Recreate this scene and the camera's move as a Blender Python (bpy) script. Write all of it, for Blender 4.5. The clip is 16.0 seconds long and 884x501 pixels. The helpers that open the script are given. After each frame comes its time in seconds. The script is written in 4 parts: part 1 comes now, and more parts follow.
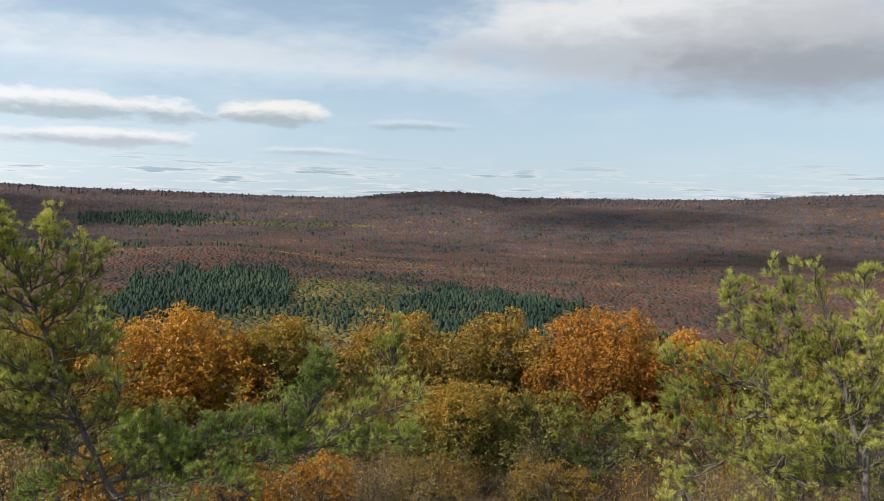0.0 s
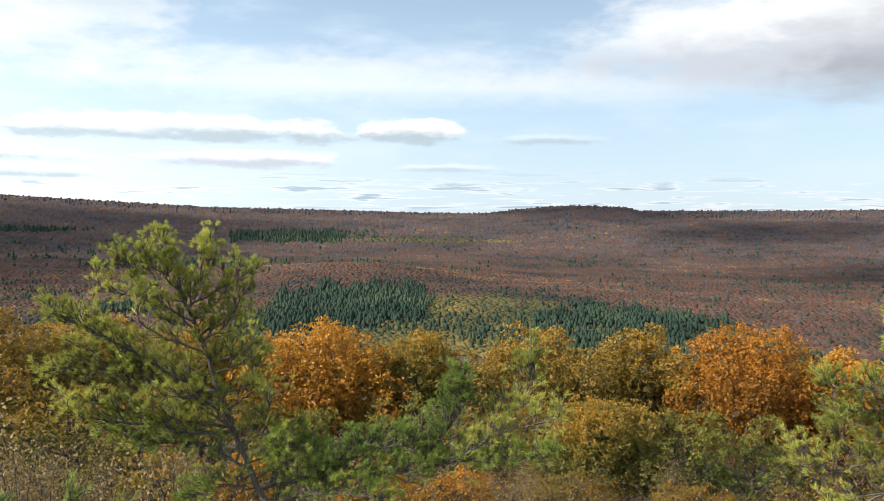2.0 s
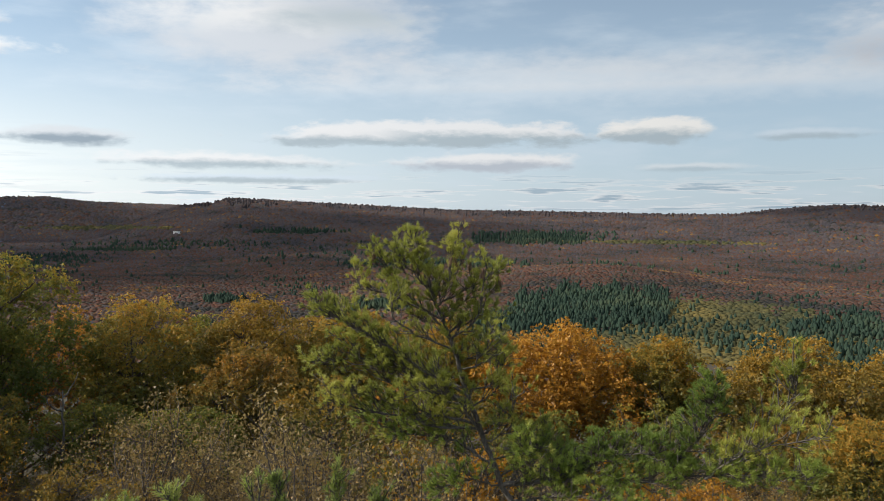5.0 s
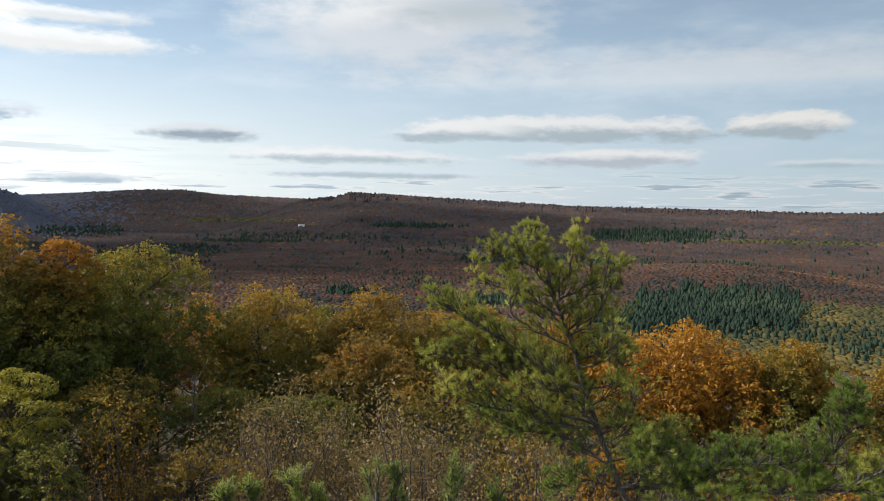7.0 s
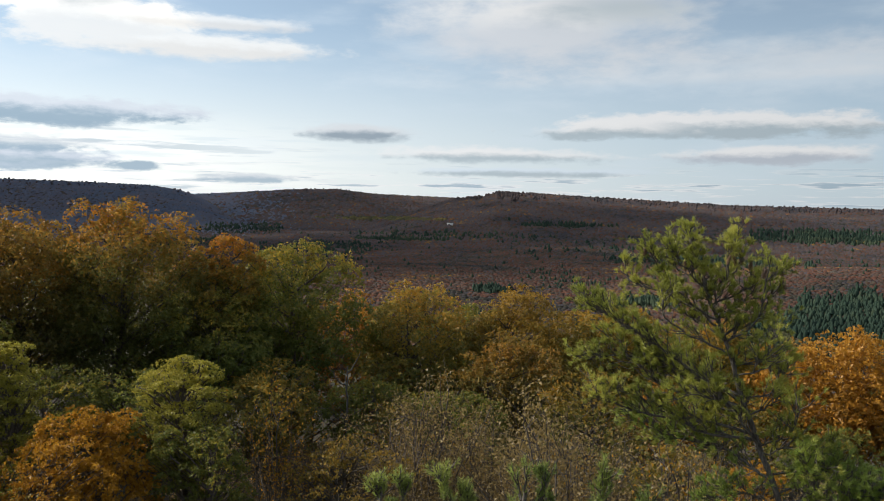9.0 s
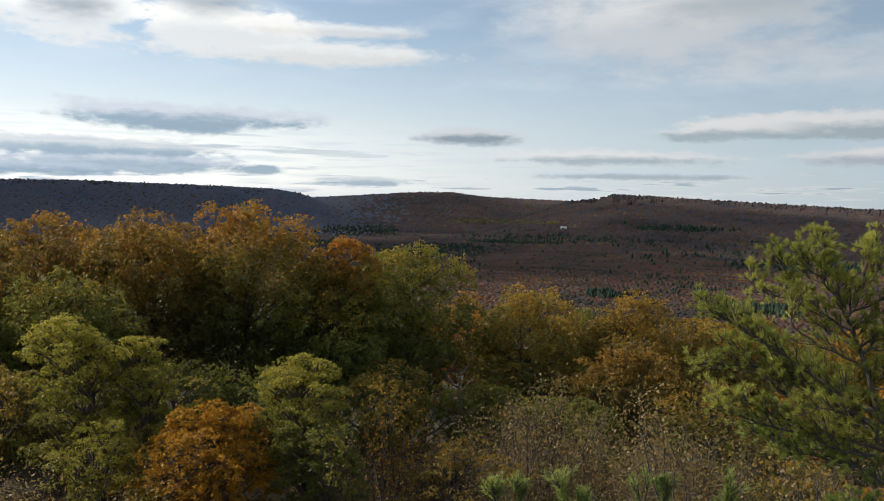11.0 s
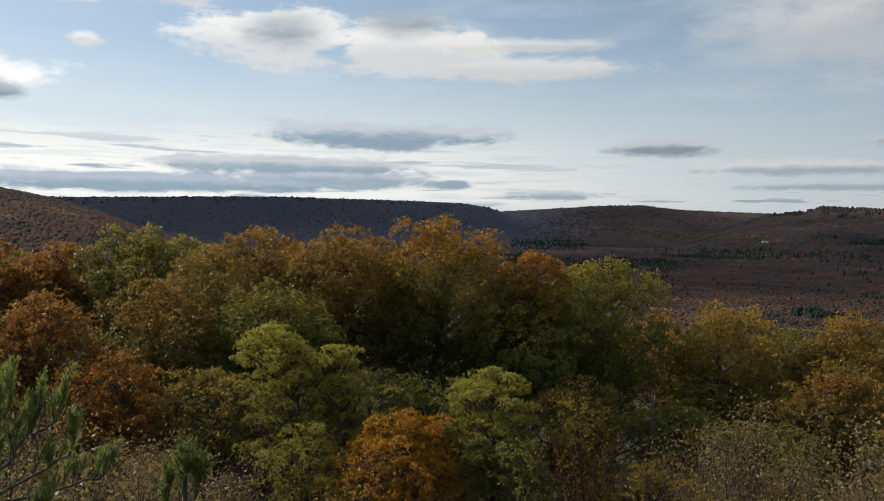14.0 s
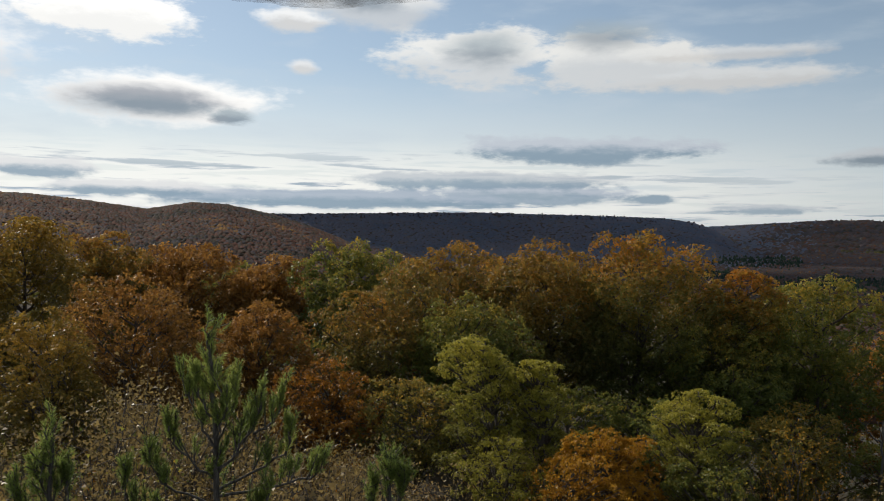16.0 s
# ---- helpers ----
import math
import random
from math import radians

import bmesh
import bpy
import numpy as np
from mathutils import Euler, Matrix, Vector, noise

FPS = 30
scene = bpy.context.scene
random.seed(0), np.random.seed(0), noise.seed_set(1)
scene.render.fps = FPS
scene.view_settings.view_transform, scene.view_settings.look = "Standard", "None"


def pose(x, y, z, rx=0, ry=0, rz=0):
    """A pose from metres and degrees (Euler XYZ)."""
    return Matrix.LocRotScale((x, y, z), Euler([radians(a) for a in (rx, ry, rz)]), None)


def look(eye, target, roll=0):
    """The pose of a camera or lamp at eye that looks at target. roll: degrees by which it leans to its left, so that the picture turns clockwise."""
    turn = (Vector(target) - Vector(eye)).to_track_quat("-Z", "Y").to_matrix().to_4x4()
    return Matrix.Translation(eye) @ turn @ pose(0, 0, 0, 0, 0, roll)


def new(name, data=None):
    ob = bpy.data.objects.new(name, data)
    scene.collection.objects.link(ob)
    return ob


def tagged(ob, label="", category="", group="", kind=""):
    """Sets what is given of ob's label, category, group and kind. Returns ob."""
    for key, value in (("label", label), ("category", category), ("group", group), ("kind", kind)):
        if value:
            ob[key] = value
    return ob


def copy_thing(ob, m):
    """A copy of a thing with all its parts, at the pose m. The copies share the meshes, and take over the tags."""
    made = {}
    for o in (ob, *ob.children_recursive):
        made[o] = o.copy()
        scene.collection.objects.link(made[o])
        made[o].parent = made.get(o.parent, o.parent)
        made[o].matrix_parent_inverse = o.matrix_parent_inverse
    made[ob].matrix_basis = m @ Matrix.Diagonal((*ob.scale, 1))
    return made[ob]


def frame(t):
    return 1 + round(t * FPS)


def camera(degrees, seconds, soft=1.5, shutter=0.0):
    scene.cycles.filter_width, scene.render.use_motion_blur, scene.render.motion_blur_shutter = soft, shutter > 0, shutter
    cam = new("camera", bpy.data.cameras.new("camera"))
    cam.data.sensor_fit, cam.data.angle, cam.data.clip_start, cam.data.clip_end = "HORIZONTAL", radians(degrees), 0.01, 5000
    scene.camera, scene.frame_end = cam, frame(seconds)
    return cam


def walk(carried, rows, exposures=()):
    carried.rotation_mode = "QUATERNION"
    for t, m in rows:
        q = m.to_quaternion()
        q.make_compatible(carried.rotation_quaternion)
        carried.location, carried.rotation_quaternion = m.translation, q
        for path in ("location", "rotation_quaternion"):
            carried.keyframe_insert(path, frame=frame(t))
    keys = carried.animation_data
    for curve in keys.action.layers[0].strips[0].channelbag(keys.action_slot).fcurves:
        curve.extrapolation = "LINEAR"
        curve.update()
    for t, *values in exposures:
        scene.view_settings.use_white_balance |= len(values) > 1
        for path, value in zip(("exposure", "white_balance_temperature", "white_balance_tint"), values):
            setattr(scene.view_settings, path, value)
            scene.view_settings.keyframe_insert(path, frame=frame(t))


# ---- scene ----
cam = camera(56.27, 16.0, soft=0.7)
EYE = 10.5
ROWS = [
    (0.0, 0.051, -0.051, 0.003, 0.00, -3.37, 1.40),
    (0.5, 0.042, -0.067, 0.008, 2.22, -2.90, 1.29),
    (1.0, 0.030, -0.060, 0.006, 4.91, -2.81, 1.18),
    (1.5, 0.025, -0.063, 0.003, 7.19, -2.70, 0.92),
    (2.0, 0.021, -0.079, 0.008, 9.38, -2.48, 0.57),
    (2.5, 0.027, -0.083, 0.007, 11.77, -2.70, 0.32),
    (3.0, 0.014, -0.086, 0.009, 13.86, -2.53, 0.32),
    (3.5, 0.008, -0.092, 0.006, 17.25, -2.41, 0.31),
    (4.0, -0.021, -0.099, 0.010, 20.40, -2.23, 0.27),
    (4.5, -0.052, -0.046, 0.001, 22.98, -2.39, 0.24),
    (5.0, -0.065, -0.040, -0.003, 25.90, -2.47, 0.23),
    (5.2, -0.068, -0.035, 0.002, 26.91, -2.51, 0.23),
    (7.3, -0.140, 0.023, -0.022, 35.12, -2.77, 1.14),
    (7.5, -0.144, 0.021, -0.020, 35.86, -2.72, 1.35),
    (8.0, -0.142, 0.010, -0.019, 38.07, -3.03, 1.09),
    (8.2, -0.137, 0.010, -0.017, 39.43, -3.05, 1.01),
    (10.5, -0.168, -0.018, -0.019, 50.14, -3.08, 1.06),
    (11.0, -0.169, -0.030, -0.013, 52.04, -2.99, 1.04),
    (11.5, -0.164, -0.042, -0.008, 55.07, -2.92, 0.92),
    (12.0, -0.165, -0.059, -0.007, 57.23, -2.81, 0.80),
    (12.5, -0.171, -0.059, -0.010, 59.43, -2.71, 0.80),
    (13.0, -0.173, -0.062, 0.009, 61.35, -2.47, 0.83),
    (13.5, -0.186, -0.048, 0.006, 63.16, -2.34, 0.72),
    (14.0, -0.249, -0.062, -0.009, 65.04, -2.23, 0.80),
    (14.5, -0.360, -0.060, -0.038, 67.59, -2.06, 0.66),
    (15.0, -0.384, -0.065, -0.043, 70.72, -1.39, 0.65),
    (15.5, -0.358, -0.072, -0.034, 75.81, -1.14, 0.64),
    (16.0, -0.341, -0.067, -0.029, 78.73, -1.35, 0.84),
]
STOPS = [(0.0, 0.15), (0.5, 0.15), (1.0, 0.55), (2.3, 0.54), (3.0, 0.02), (5.0, -0.03), (8.0, -0.08), (11.0, -0.3), (11.6, 0.34), (12.9, 0.25), (13.5, -0.47), (15.0, -0.6), (16.0, -0.66)]
walk(cam, [(t, pose(x, y, EYE + z, 90 + pitch, 0, yaw) @ pose(0, 0, 0, 0, 0, roll)) for t, x, y, z, yaw, pitch, roll in ROWS], STOPS)

# ---------------------------------------------------------------- light
SUN_AZ, SUN_EL = 124.0, 32.0          # degrees to the left of the first view, degrees up
world = bpy.data.worlds.new("world")
scene.world = world
world.use_nodes = True
wt = world.node_tree
wt.nodes.clear()


class Nodes:
    """Short calls for shader nodes."""

    def __init__(self, tree):
        self.tree = tree

    def add(self, kind):
        return self.tree.nodes.new(kind)

    def link(self, a, b):
        if isinstance(a, (int, float)):
            b.default_value = a
        elif isinstance(a, tuple):
            b.default_value = a if len(a) == 3 and b.type == "VECTOR" else (*a[:3], 1.0)
        else:
            self.tree.links.new(a, b)

    def math(self, op, a, b=0.0, c=None):
        n = self.add("ShaderNodeMath")
        n.operation = op
        self.link(a, n.inputs[0])
        self.link(b, n.inputs[1])
        if c is not None:
            self.link(c, n.inputs[2])
        return n.outputs[0]

    def step(self, x, lo, hi, to0=0.0, to1=1.0):
        n = self.add("ShaderNodeMapRange")
        n.interpolation_type = "SMOOTHSTEP"
        for k, v in enumerate((x, lo, hi, to0, to1)):
            self.link(v, n.inputs[k])
        return n.outputs[0]

    def mix(self, f, a, b, blend="MIX"):
        n = self.add("ShaderNodeMix")
        n.data_type, n.blend_type = "RGBA", blend
        self.link(f, n.inputs[0])
        self.link(a, n.inputs[6])
        self.link(b, n.inputs[7])
        return n.outputs[2]

    def noise(self, vec, scale, detail=3.0, rough=0.55, dist=0.0):
        n = self.add("ShaderNodeTexNoise")
        if vec is not None:
            self.link(vec, n.inputs["Vector"])
        n.inputs["Scale"].default_value = scale
        n.inputs["Detail"].default_value = detail
        n.inputs["Roughness"].default_value = rough
        n.inputs["Distortion"].default_value = dist
        return n.outputs["Fac"]

    def vec(self, x, y, z=0.0):
        n = self.add("ShaderNodeCombineXYZ")
        for k, v in enumerate((x, y, z)):
            self.link(v, n.inputs[k])
        return n.outputs[0]

    def ramp(self, f, stops):
        n = self.add("ShaderNodeValToRGB")
        e = n.color_ramp.elements
        while len(e) < len(stops):
            e.new(0.5)
        for k, (p, c) in enumerate(stops):
            e[k].position = p
            e[k].color = (*c, 1.0)
        self.link(f, n.inputs[0])
        return n.outputs[0]


# the sky: clear air, a thin veil towards the sun, and the clouds one by one
W = Nodes(wt)
sky = W.add("ShaderNodeTexSky")
sky.sky_type, sky.sun_disc = "NISHITA", False
sky.sun_elevation, sky.sun_rotation = radians(SUN_EL), radians(-SUN_AZ)
sky.altitude, sky.air_density, sky.dust_density, sky.ozone_density = 300, 1.0, 0.6, 1.0
gen = W.add("ShaderNodeTexCoord").outputs["Generated"]
sep = W.add("ShaderNodeSeparateXYZ")
W.link(gen, sep.inputs[0])
AZ = W.math("MULTIPLY", W.math("ARCTAN2", W.math("MULTIPLY", sep.outputs[0], -1.0), sep.outputs[1]), 57.2958)
EL = W.math("MULTIPLY", W.math("ARCSINE", sep.outputs[2]), 57.2958)
flat = W.vec(W.math("MULTIPLY", AZ, 0.3), W.math("MULTIPLY", EL, 0.75))
wobble = W.math("SUBTRACT", W.noise(flat, 2.4, 6.0, 0.6), 0.5)
lumps = W.math("SUBTRACT", W.noise(flat, 0.75, 4.0, 0.55, 0.3), 0.5)
SKY = sky.outputs[0]


def veil(colour, amount):
    global SKY
    SKY = W.mix(amount, SKY, colour)


def cloud(az, el, wide, high, top, base, soft=0.35, thick=1.0, ragged=1.1, grain=1.2):
    """A cloud seen low in the sky: its middle, its half width and half height in degrees, and the light on its top and its base."""
    dx = W.math("DIVIDE", W.math("SUBTRACT", AZ, az), wide)
    dy = W.math("DIVIDE", W.math("SUBTRACT", EL, el), high)
    d = W.math("SQRT", W.math("ADD", W.math("MULTIPLY", dx, dx), W.math("MULTIPLY", dy, dy)))
    d = W.math("ADD", d, W.math("MULTIPLY", wobble, ragged * min(grain, 1.0)))
    d = W.math("ADD", d, W.math("MULTIPLY", lumps, ragged * 1.3))
    m = W.step(d, 1.0 + soft, 1.0 - soft, 0.0, thick)
    lit = W.step(W.math("ADD", W.math("ADD", dy, W.math("ADD", W.math("MULTIPLY", wobble, grain), W.math("MULTIPLY", lumps, 1.4 - grain))), W.math("MULTIPLY", W.math("MULTIPLY", dx, dx), 0.35)), -0.35, 0.55)
    veil(W.mix(lit, base, top), m)


WHITE, CREAM, PALE = (8.8, 8.9, 9.0), (8.4, 8.2, 7.9), (7.0, 8.0, 8.9)
GREY, SLATE, BLUE = (4.5, 5.35, 5.9), (2.8, 3.5, 4.2), (3.1, 4.25, 5.3)
# haze towards the horizon and towards the sun
veil((5.9, 7.6, 9.3), W.math("MULTIPLY", W.step(EL, 30.0, 0.0), 0.7))
sunward = W.step(AZ, 0.0, 85.0)
veil((10.2, 10.3, 9.7), W.math("MULTIPLY", W.math("MULTIPLY", sunward, W.step(EL, 12.0, 1.0)), 0.85))
# broken thin cloud overhead, above the view, added to brighten the shadows
over = W.noise(gen, 3.0, 4.0, 0.6)
veil((9.4, 9.7, 10.0), W.math("MULTIPLY", W.step(EL, 16.0, 40.0), W.step(over, 0.35, 0.6, 0.3, 0.65)))
# thin high streaks
veil(PALE, W.math("MULTIPLY", W.step(W.noise(W.vec(W.math("MULTIPLY", AZ, 0.05), W.math("MULTIPLY", EL, 0.2), 3.0), 2.0, 5.0, 0.52), 0.46, 0.72), 0.45))
# rows of small far clouds along the horizon
low = W.noise(W.vec(W.math("MULTIPLY", AZ, 0.1), W.math("MULTIPLY", EL, 1.5), 7.0), 2.2, 4.0, 0.55)
band = W.math("MULTIPLY", W.step(EL, 0.1, 0.7), W.step(EL, 3.4, 1.2))
veil(W.mix(W.step(low, 0.56, 0.66), WHITE, BLUE), W.math("MULTIPLY", W.math("MULTIPLY", W.step(low, 0.5, 0.59), band), 0.75))
# long low bars of cloud towards the sun
bars = W.noise(W.vec(W.math("MULTIPLY", AZ, 0.055), W.math("MULTIPLY", EL, 0.75), 2.0), 2.0, 5.0, 0.58)
where = W.math("MULTIPLY", W.step(AZ, 45.0, 75.0), W.math("MULTIPLY", W.step(EL, 0.6, 1.4), W.step(EL, 6.5, 3.0)))
veil((11.2, 11.2, 10.7), W.math("MULTIPLY", W.math("MULTIPLY", W.step(bars, 0.38, 0.48), where), 0.75))
veil(W.mix(W.step(bars, 0.56, 0.65), (6.8, 7.3, 8.0), BLUE), W.math("MULTIPLY", W.math("MULTIPLY", W.step(bars, 0.54, 0.61), where), 0.85))
# the larger ones: azimuth, elevation, half width, half height
cloud(16.5, 9.3, 15.0, 1.2, WHITE, PALE, 0.9, 0.6)
cloud(13.0, 8.4, 22.0, 0.8, WHITE, PALE, 0.9, 0.5)
cloud(-15.0, 11.4, 14.0, 3.0, (8.9, 9.0, 9.1), (5.8, 6.2, 6.8), 0.35, 0.95, 0.8, 0.4)
cloud(-25.0, 10.2, 12.0, 3.0, (5.8, 6.0, 6.4), (3.9, 4.2, 4.7), 0.45, 0.92, 0.8, 0.3)
cloud(-40.0, 12.0, 10.0, 4.0, PALE, GREY, 0.5, 0.8)
cloud(26.0, 5.5, 11.0, 0.8, WHITE, GREY, 0.3, 0.95, 1.2)
cloud(33.0, 5.2, 5.0, 0.55, WHITE, GREY, 0.3, 0.8)
cloud(11.4, 5.6, 3.7, 0.75, (9.4, 9.3, 9.0), GREY, 0.32, 0.95)
cloud(2.0, 5.2, 3.2, 0.35, PALE, GREY, 0.4, 0.7)
cloud(22.8, 3.6, 5.8, 0.58, WHITE, (5.2, 5.7, 6.4), 0.36, 0.95)
cloud(9.0, 3.2, 3.0, 0.3, WHITE, GREY, 0.4, 0.5)
cloud(41.0, 3.5, 6.8, 0.5, WHITE, GREY, 0.45, 0.9, 1.4)
cloud(39.6, 2.4, 7.4, 0.35, PALE, GREY, 0.35, 0.9)
cloud(50.0, 4.95, 3.3, 0.5, (7.0, 7.4, 7.8), SLATE, 0.45, 0.9)
cloud(37.5, 12.3, 8.0, 2.6, (9.4, 9.3, 9.1), (7.2, 7.5, 7.9), 0.6, 0.85, 1.2, 0.5)
cloud(33.0, 13.6, 4.5, 1.3, (6.0, 6.5, 7.1), GREY, 0.8, 0.75, 1.0, 0.4)
cloud(61.5, 10.2, 7.8, 0.75, (9.6, 9.6, 9.4), CREAM, 0.4, 0.8)
cloud(69.5, 5.65, 8.2, 0.85, (6.6, 7.2, 8.0), BLUE, 0.35, 0.95, 1.3)
cloud(73.5, 2.6, 7.2, 0.75, (5.5, 6.2, 7.2), BLUE, 0.3, 0.9)
cloud(86.0, 2.1, 12.5, 0.6, (5.0, 5.8, 6.8), BLUE, 0.3, 0.95)
cloud(76.0, 3.5, 9.0, 0.6, (6.5, 7.0, 7.5), BLUE, 0.3, 0.85)
cloud(64.5, 2.3, 1.5, 0.35, BLUE, BLUE, 0.3, 0.9)
cloud(57.0, 1.7, 3.0, 0.35, (6.5, 7.0, 7.5), BLUE, 0.3, 0.8)
cloud(100.0, 2.5, 5.2, 0.5, WHITE, BLUE, 0.3, 0.9)
cloud(104.7, 3.6, 3.2, 0.65, WHITE, BLUE, 0.3, 0.9)
cloud(76.4, 11.9, 5.6, 1.8, (10.6, 10.6, 10.3), (8.0, 8.3, 8.5), 0.28, 0.95, 1.3, 0.8)
cloud(67.5, 11.5, 5.6, 1.7, (10.4, 10.4, 10.1), (8.0, 8.3, 8.5), 0.28, 0.95, 1.3, 0.8)
cloud(59.5, 11.7, 6.0, 0.4, (9.8, 9.8, 9.6), CREAM, 0.5, 0.7)
cloud(88.4, 10.9, 0.8, 0.45, (10.4, 10.3, 10.1), CREAM, 0.5, 0.8)
cloud(75.9, 12.3, 2.4, 1.0, GREY, SLATE, 0.7, 0.75, 1.0, 0.4)
cloud(67.6, 13.2, 2.8, 0.8, GREY, SLATE, 0.7, 0.7, 1.0, 0.4)
cloud(84.2, 15.2, 5.0, 1.6, (10.6, 10.6, 10.3), (7.0, 7.4, 7.8), 0.4, 0.9, 1.2, 0.6)
cloud(84.4, 15.5, 2.2, 0.8, GREY, SLATE, 0.7, 0.75, 1.0, 0.4)
cloud(97.6, 8.35, 6.6, 1.6, (12.6, 12.4, 12.0), (11.4, 11.2, 10.9), 0.35, 0.95, 1.2, 0.6)
cloud(98.8, 8.2, 4.2, 0.95, (4.4, 4.7, 5.2), SLATE, 0.6, 0.95, 1.0, 0.5)
cloud(93.0, 7.4, 1.4, 0.5, GREY, SLATE, 0.4, 0.9)
cloud(100.5, 13.4, 5.2, 1.4, (13.0, 12.8, 12.4), (11.0, 10.9, 10.6), 0.25, 0.95)
cloud(89.0, 13.9, 2.4, 0.7, (12.0, 11.9, 11.6), CREAM, 0.4, 0.8)
cloud(112.0, 11.0, 6.0, 2.5, (12.0, 11.8, 11.4), (9.0, 9.0, 9.0), 0.5, 0.9)
glow = W.step(AZ, -10.0, 105.0, 0.82, 1.36)
SKY = W.mix(1.0, SKY, W.vec(glow, glow, glow), "MULTIPLY")
ground_bounce = W.mix(W.step(EL, -0.6, -1.4), SKY, (0.9, 0.7, 0.5))
back = W.add("ShaderNodeBackground")
W.link(ground_bounce, back.inputs[0])
back.inputs[1].default_value = 0.1
W.link(back.outputs[0], W.add("ShaderNodeOutputWorld").inputs[0])


def way(az, el):
    a, e = radians(az), radians(el)
    return Vector((-math.sin(a) * math.cos(e), math.cos(a) * math.cos(e), math.sin(e)))


sun = new("sun", bpy.data.lights.new("sun", "SUN"))
sun.data.energy, sun.data.angle, sun.data.color = 5.0, radians(0.6), (1.0, 0.91, 0.78)
sun.matrix_world = look(way(SUN_AZ, SUN_EL) * 50, (0, 0, 0))
scene.view_settings.exposure = 0.0


# ---------------------------------------------------------------- materials
def material(name):
    m = bpy.data.materials.new(name)
    m.use_nodes = True
    m.node_tree.nodes.clear()
    return m, Nodes(m.node_tree)


def finish(n, shader, bump=None, strength=0.3, distance=0.02):
    n.link(shader.outputs[0], n.add("ShaderNodeOutputMaterial").inputs[0])
    if bump is not None:
        b = n.add("ShaderNodeBump")
        b.inputs["Strength"].default_value, b.inputs["Distance"].default_value = strength, distance
        n.link(bump, b.inputs["Height"])
        n.tree.links.new(b.outputs[0], shader.inputs["Normal"])


def coords(n, what="Object"):
    return n.add("ShaderNodeTexCoord").outputs[what]


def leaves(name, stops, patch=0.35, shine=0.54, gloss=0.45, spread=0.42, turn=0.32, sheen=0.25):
    """Leaves: each one its own shade out of the ramp, in patches over the crown, further along the ramp towards the
    top, and light shining through.
    """
    m, n = material(name)
    isle = n.add("ShaderNodeNewGeometry").outputs["Random Per Island"]
    blot = n.step(n.noise(coords(n), patch, 2.0), 0.32, 0.68)
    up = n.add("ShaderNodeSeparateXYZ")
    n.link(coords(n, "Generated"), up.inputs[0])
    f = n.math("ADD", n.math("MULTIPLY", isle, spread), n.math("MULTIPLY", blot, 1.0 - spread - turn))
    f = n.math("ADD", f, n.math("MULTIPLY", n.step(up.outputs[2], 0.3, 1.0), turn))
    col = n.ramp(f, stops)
    p = n.add("ShaderNodeBsdfPrincipled")
    n.link(col, p.inputs["Base Color"])
    p.inputs["Roughness"].default_value = gloss
    p.inputs["Specular IOR Level"].default_value = sheen
    tr = n.add("ShaderNodeBsdfTranslucent")
    n.link(col, tr.inputs[0])
    mx = n.add("ShaderNodeMixShader")
    mx.inputs[0].default_value = shine
    n.link(p.outputs[0], mx.inputs[1])
    n.link(tr.outputs[0], mx.inputs[2])
    n.link(mx.outputs[0], n.add("ShaderNodeOutputMaterial").inputs[0])
    return m


def bark(name, dark, light, scale=6.0):
    m, n = material(name)
    v = coords(n)
    map_ = n.add("ShaderNodeMapping")
    map_.inputs["Scale"].default_value = (1, 1, 0.25)
    n.link(v, map_.inputs[0])
    g = n.noise(map_.outputs[0], scale * 4, 5.0, 0.65)
    s = n.noise(v, 0.9, 2.0)
    p = n.add("ShaderNodeBsdfPrincipled")
    n.link(n.mix(n.step(n.math("ADD", g, n.math("MULTIPLY", s, 0.4)), 0.5, 0.95), dark, light), p.inputs["Base Color"])
    p.inputs["Roughness"].default_value = 0.9
    finish(n, p, g, 0.6, 0.02)
    return m


def woods(name, stops, area=0.0035):
    """Far tree crowns: each its own colour, drifting in large patches over the hills."""
    m, n = material(name)
    isle = n.add("ShaderNodeNewGeometry").outputs["Random Per Island"]
    pos = coords(n)
    big = n.step(n.noise(pos, area, 4.0, 0.6), 0.41, 0.59)
    mid = n.step(n.noise(pos, area * 6, 3.0, 0.6), 0.3, 0.7)
    f = n.math("ADD", n.math("MULTIPLY", isle, 0.26), n.math("ADD", n.math("MULTIPLY", big, 0.38), n.math("MULTIPLY", mid, 0.36)))
    col = n.ramp(f, stops)
    fine = n.noise(pos, 0.6, 4.0, 0.75)
    p = n.add("ShaderNodeBsdfPrincipled")
    n.link(n.mix(n.step(fine, 0.4, 0.64, 0.0, 0.45), col, n.mix(0.6, col, (0.03, 0.024, 0.02))), p.inputs["Base Color"])
    p.inputs["Roughness"].default_value = 0.85
    p.inputs["Specular IOR Level"].default_value = 0.1
    tr = n.add("ShaderNodeBsdfTranslucent")
    n.link(col, tr.inputs[0])
    mx = n.add("ShaderNodeMixShader")
    mx.inputs[0].default_value = 0.3
    n.link(p.outputs[0], mx.inputs[1])
    n.link(tr.outputs[0], mx.inputs[2])
    n.link(mx.outputs[0], n.add("ShaderNodeOutputMaterial").inputs[0])
    return m


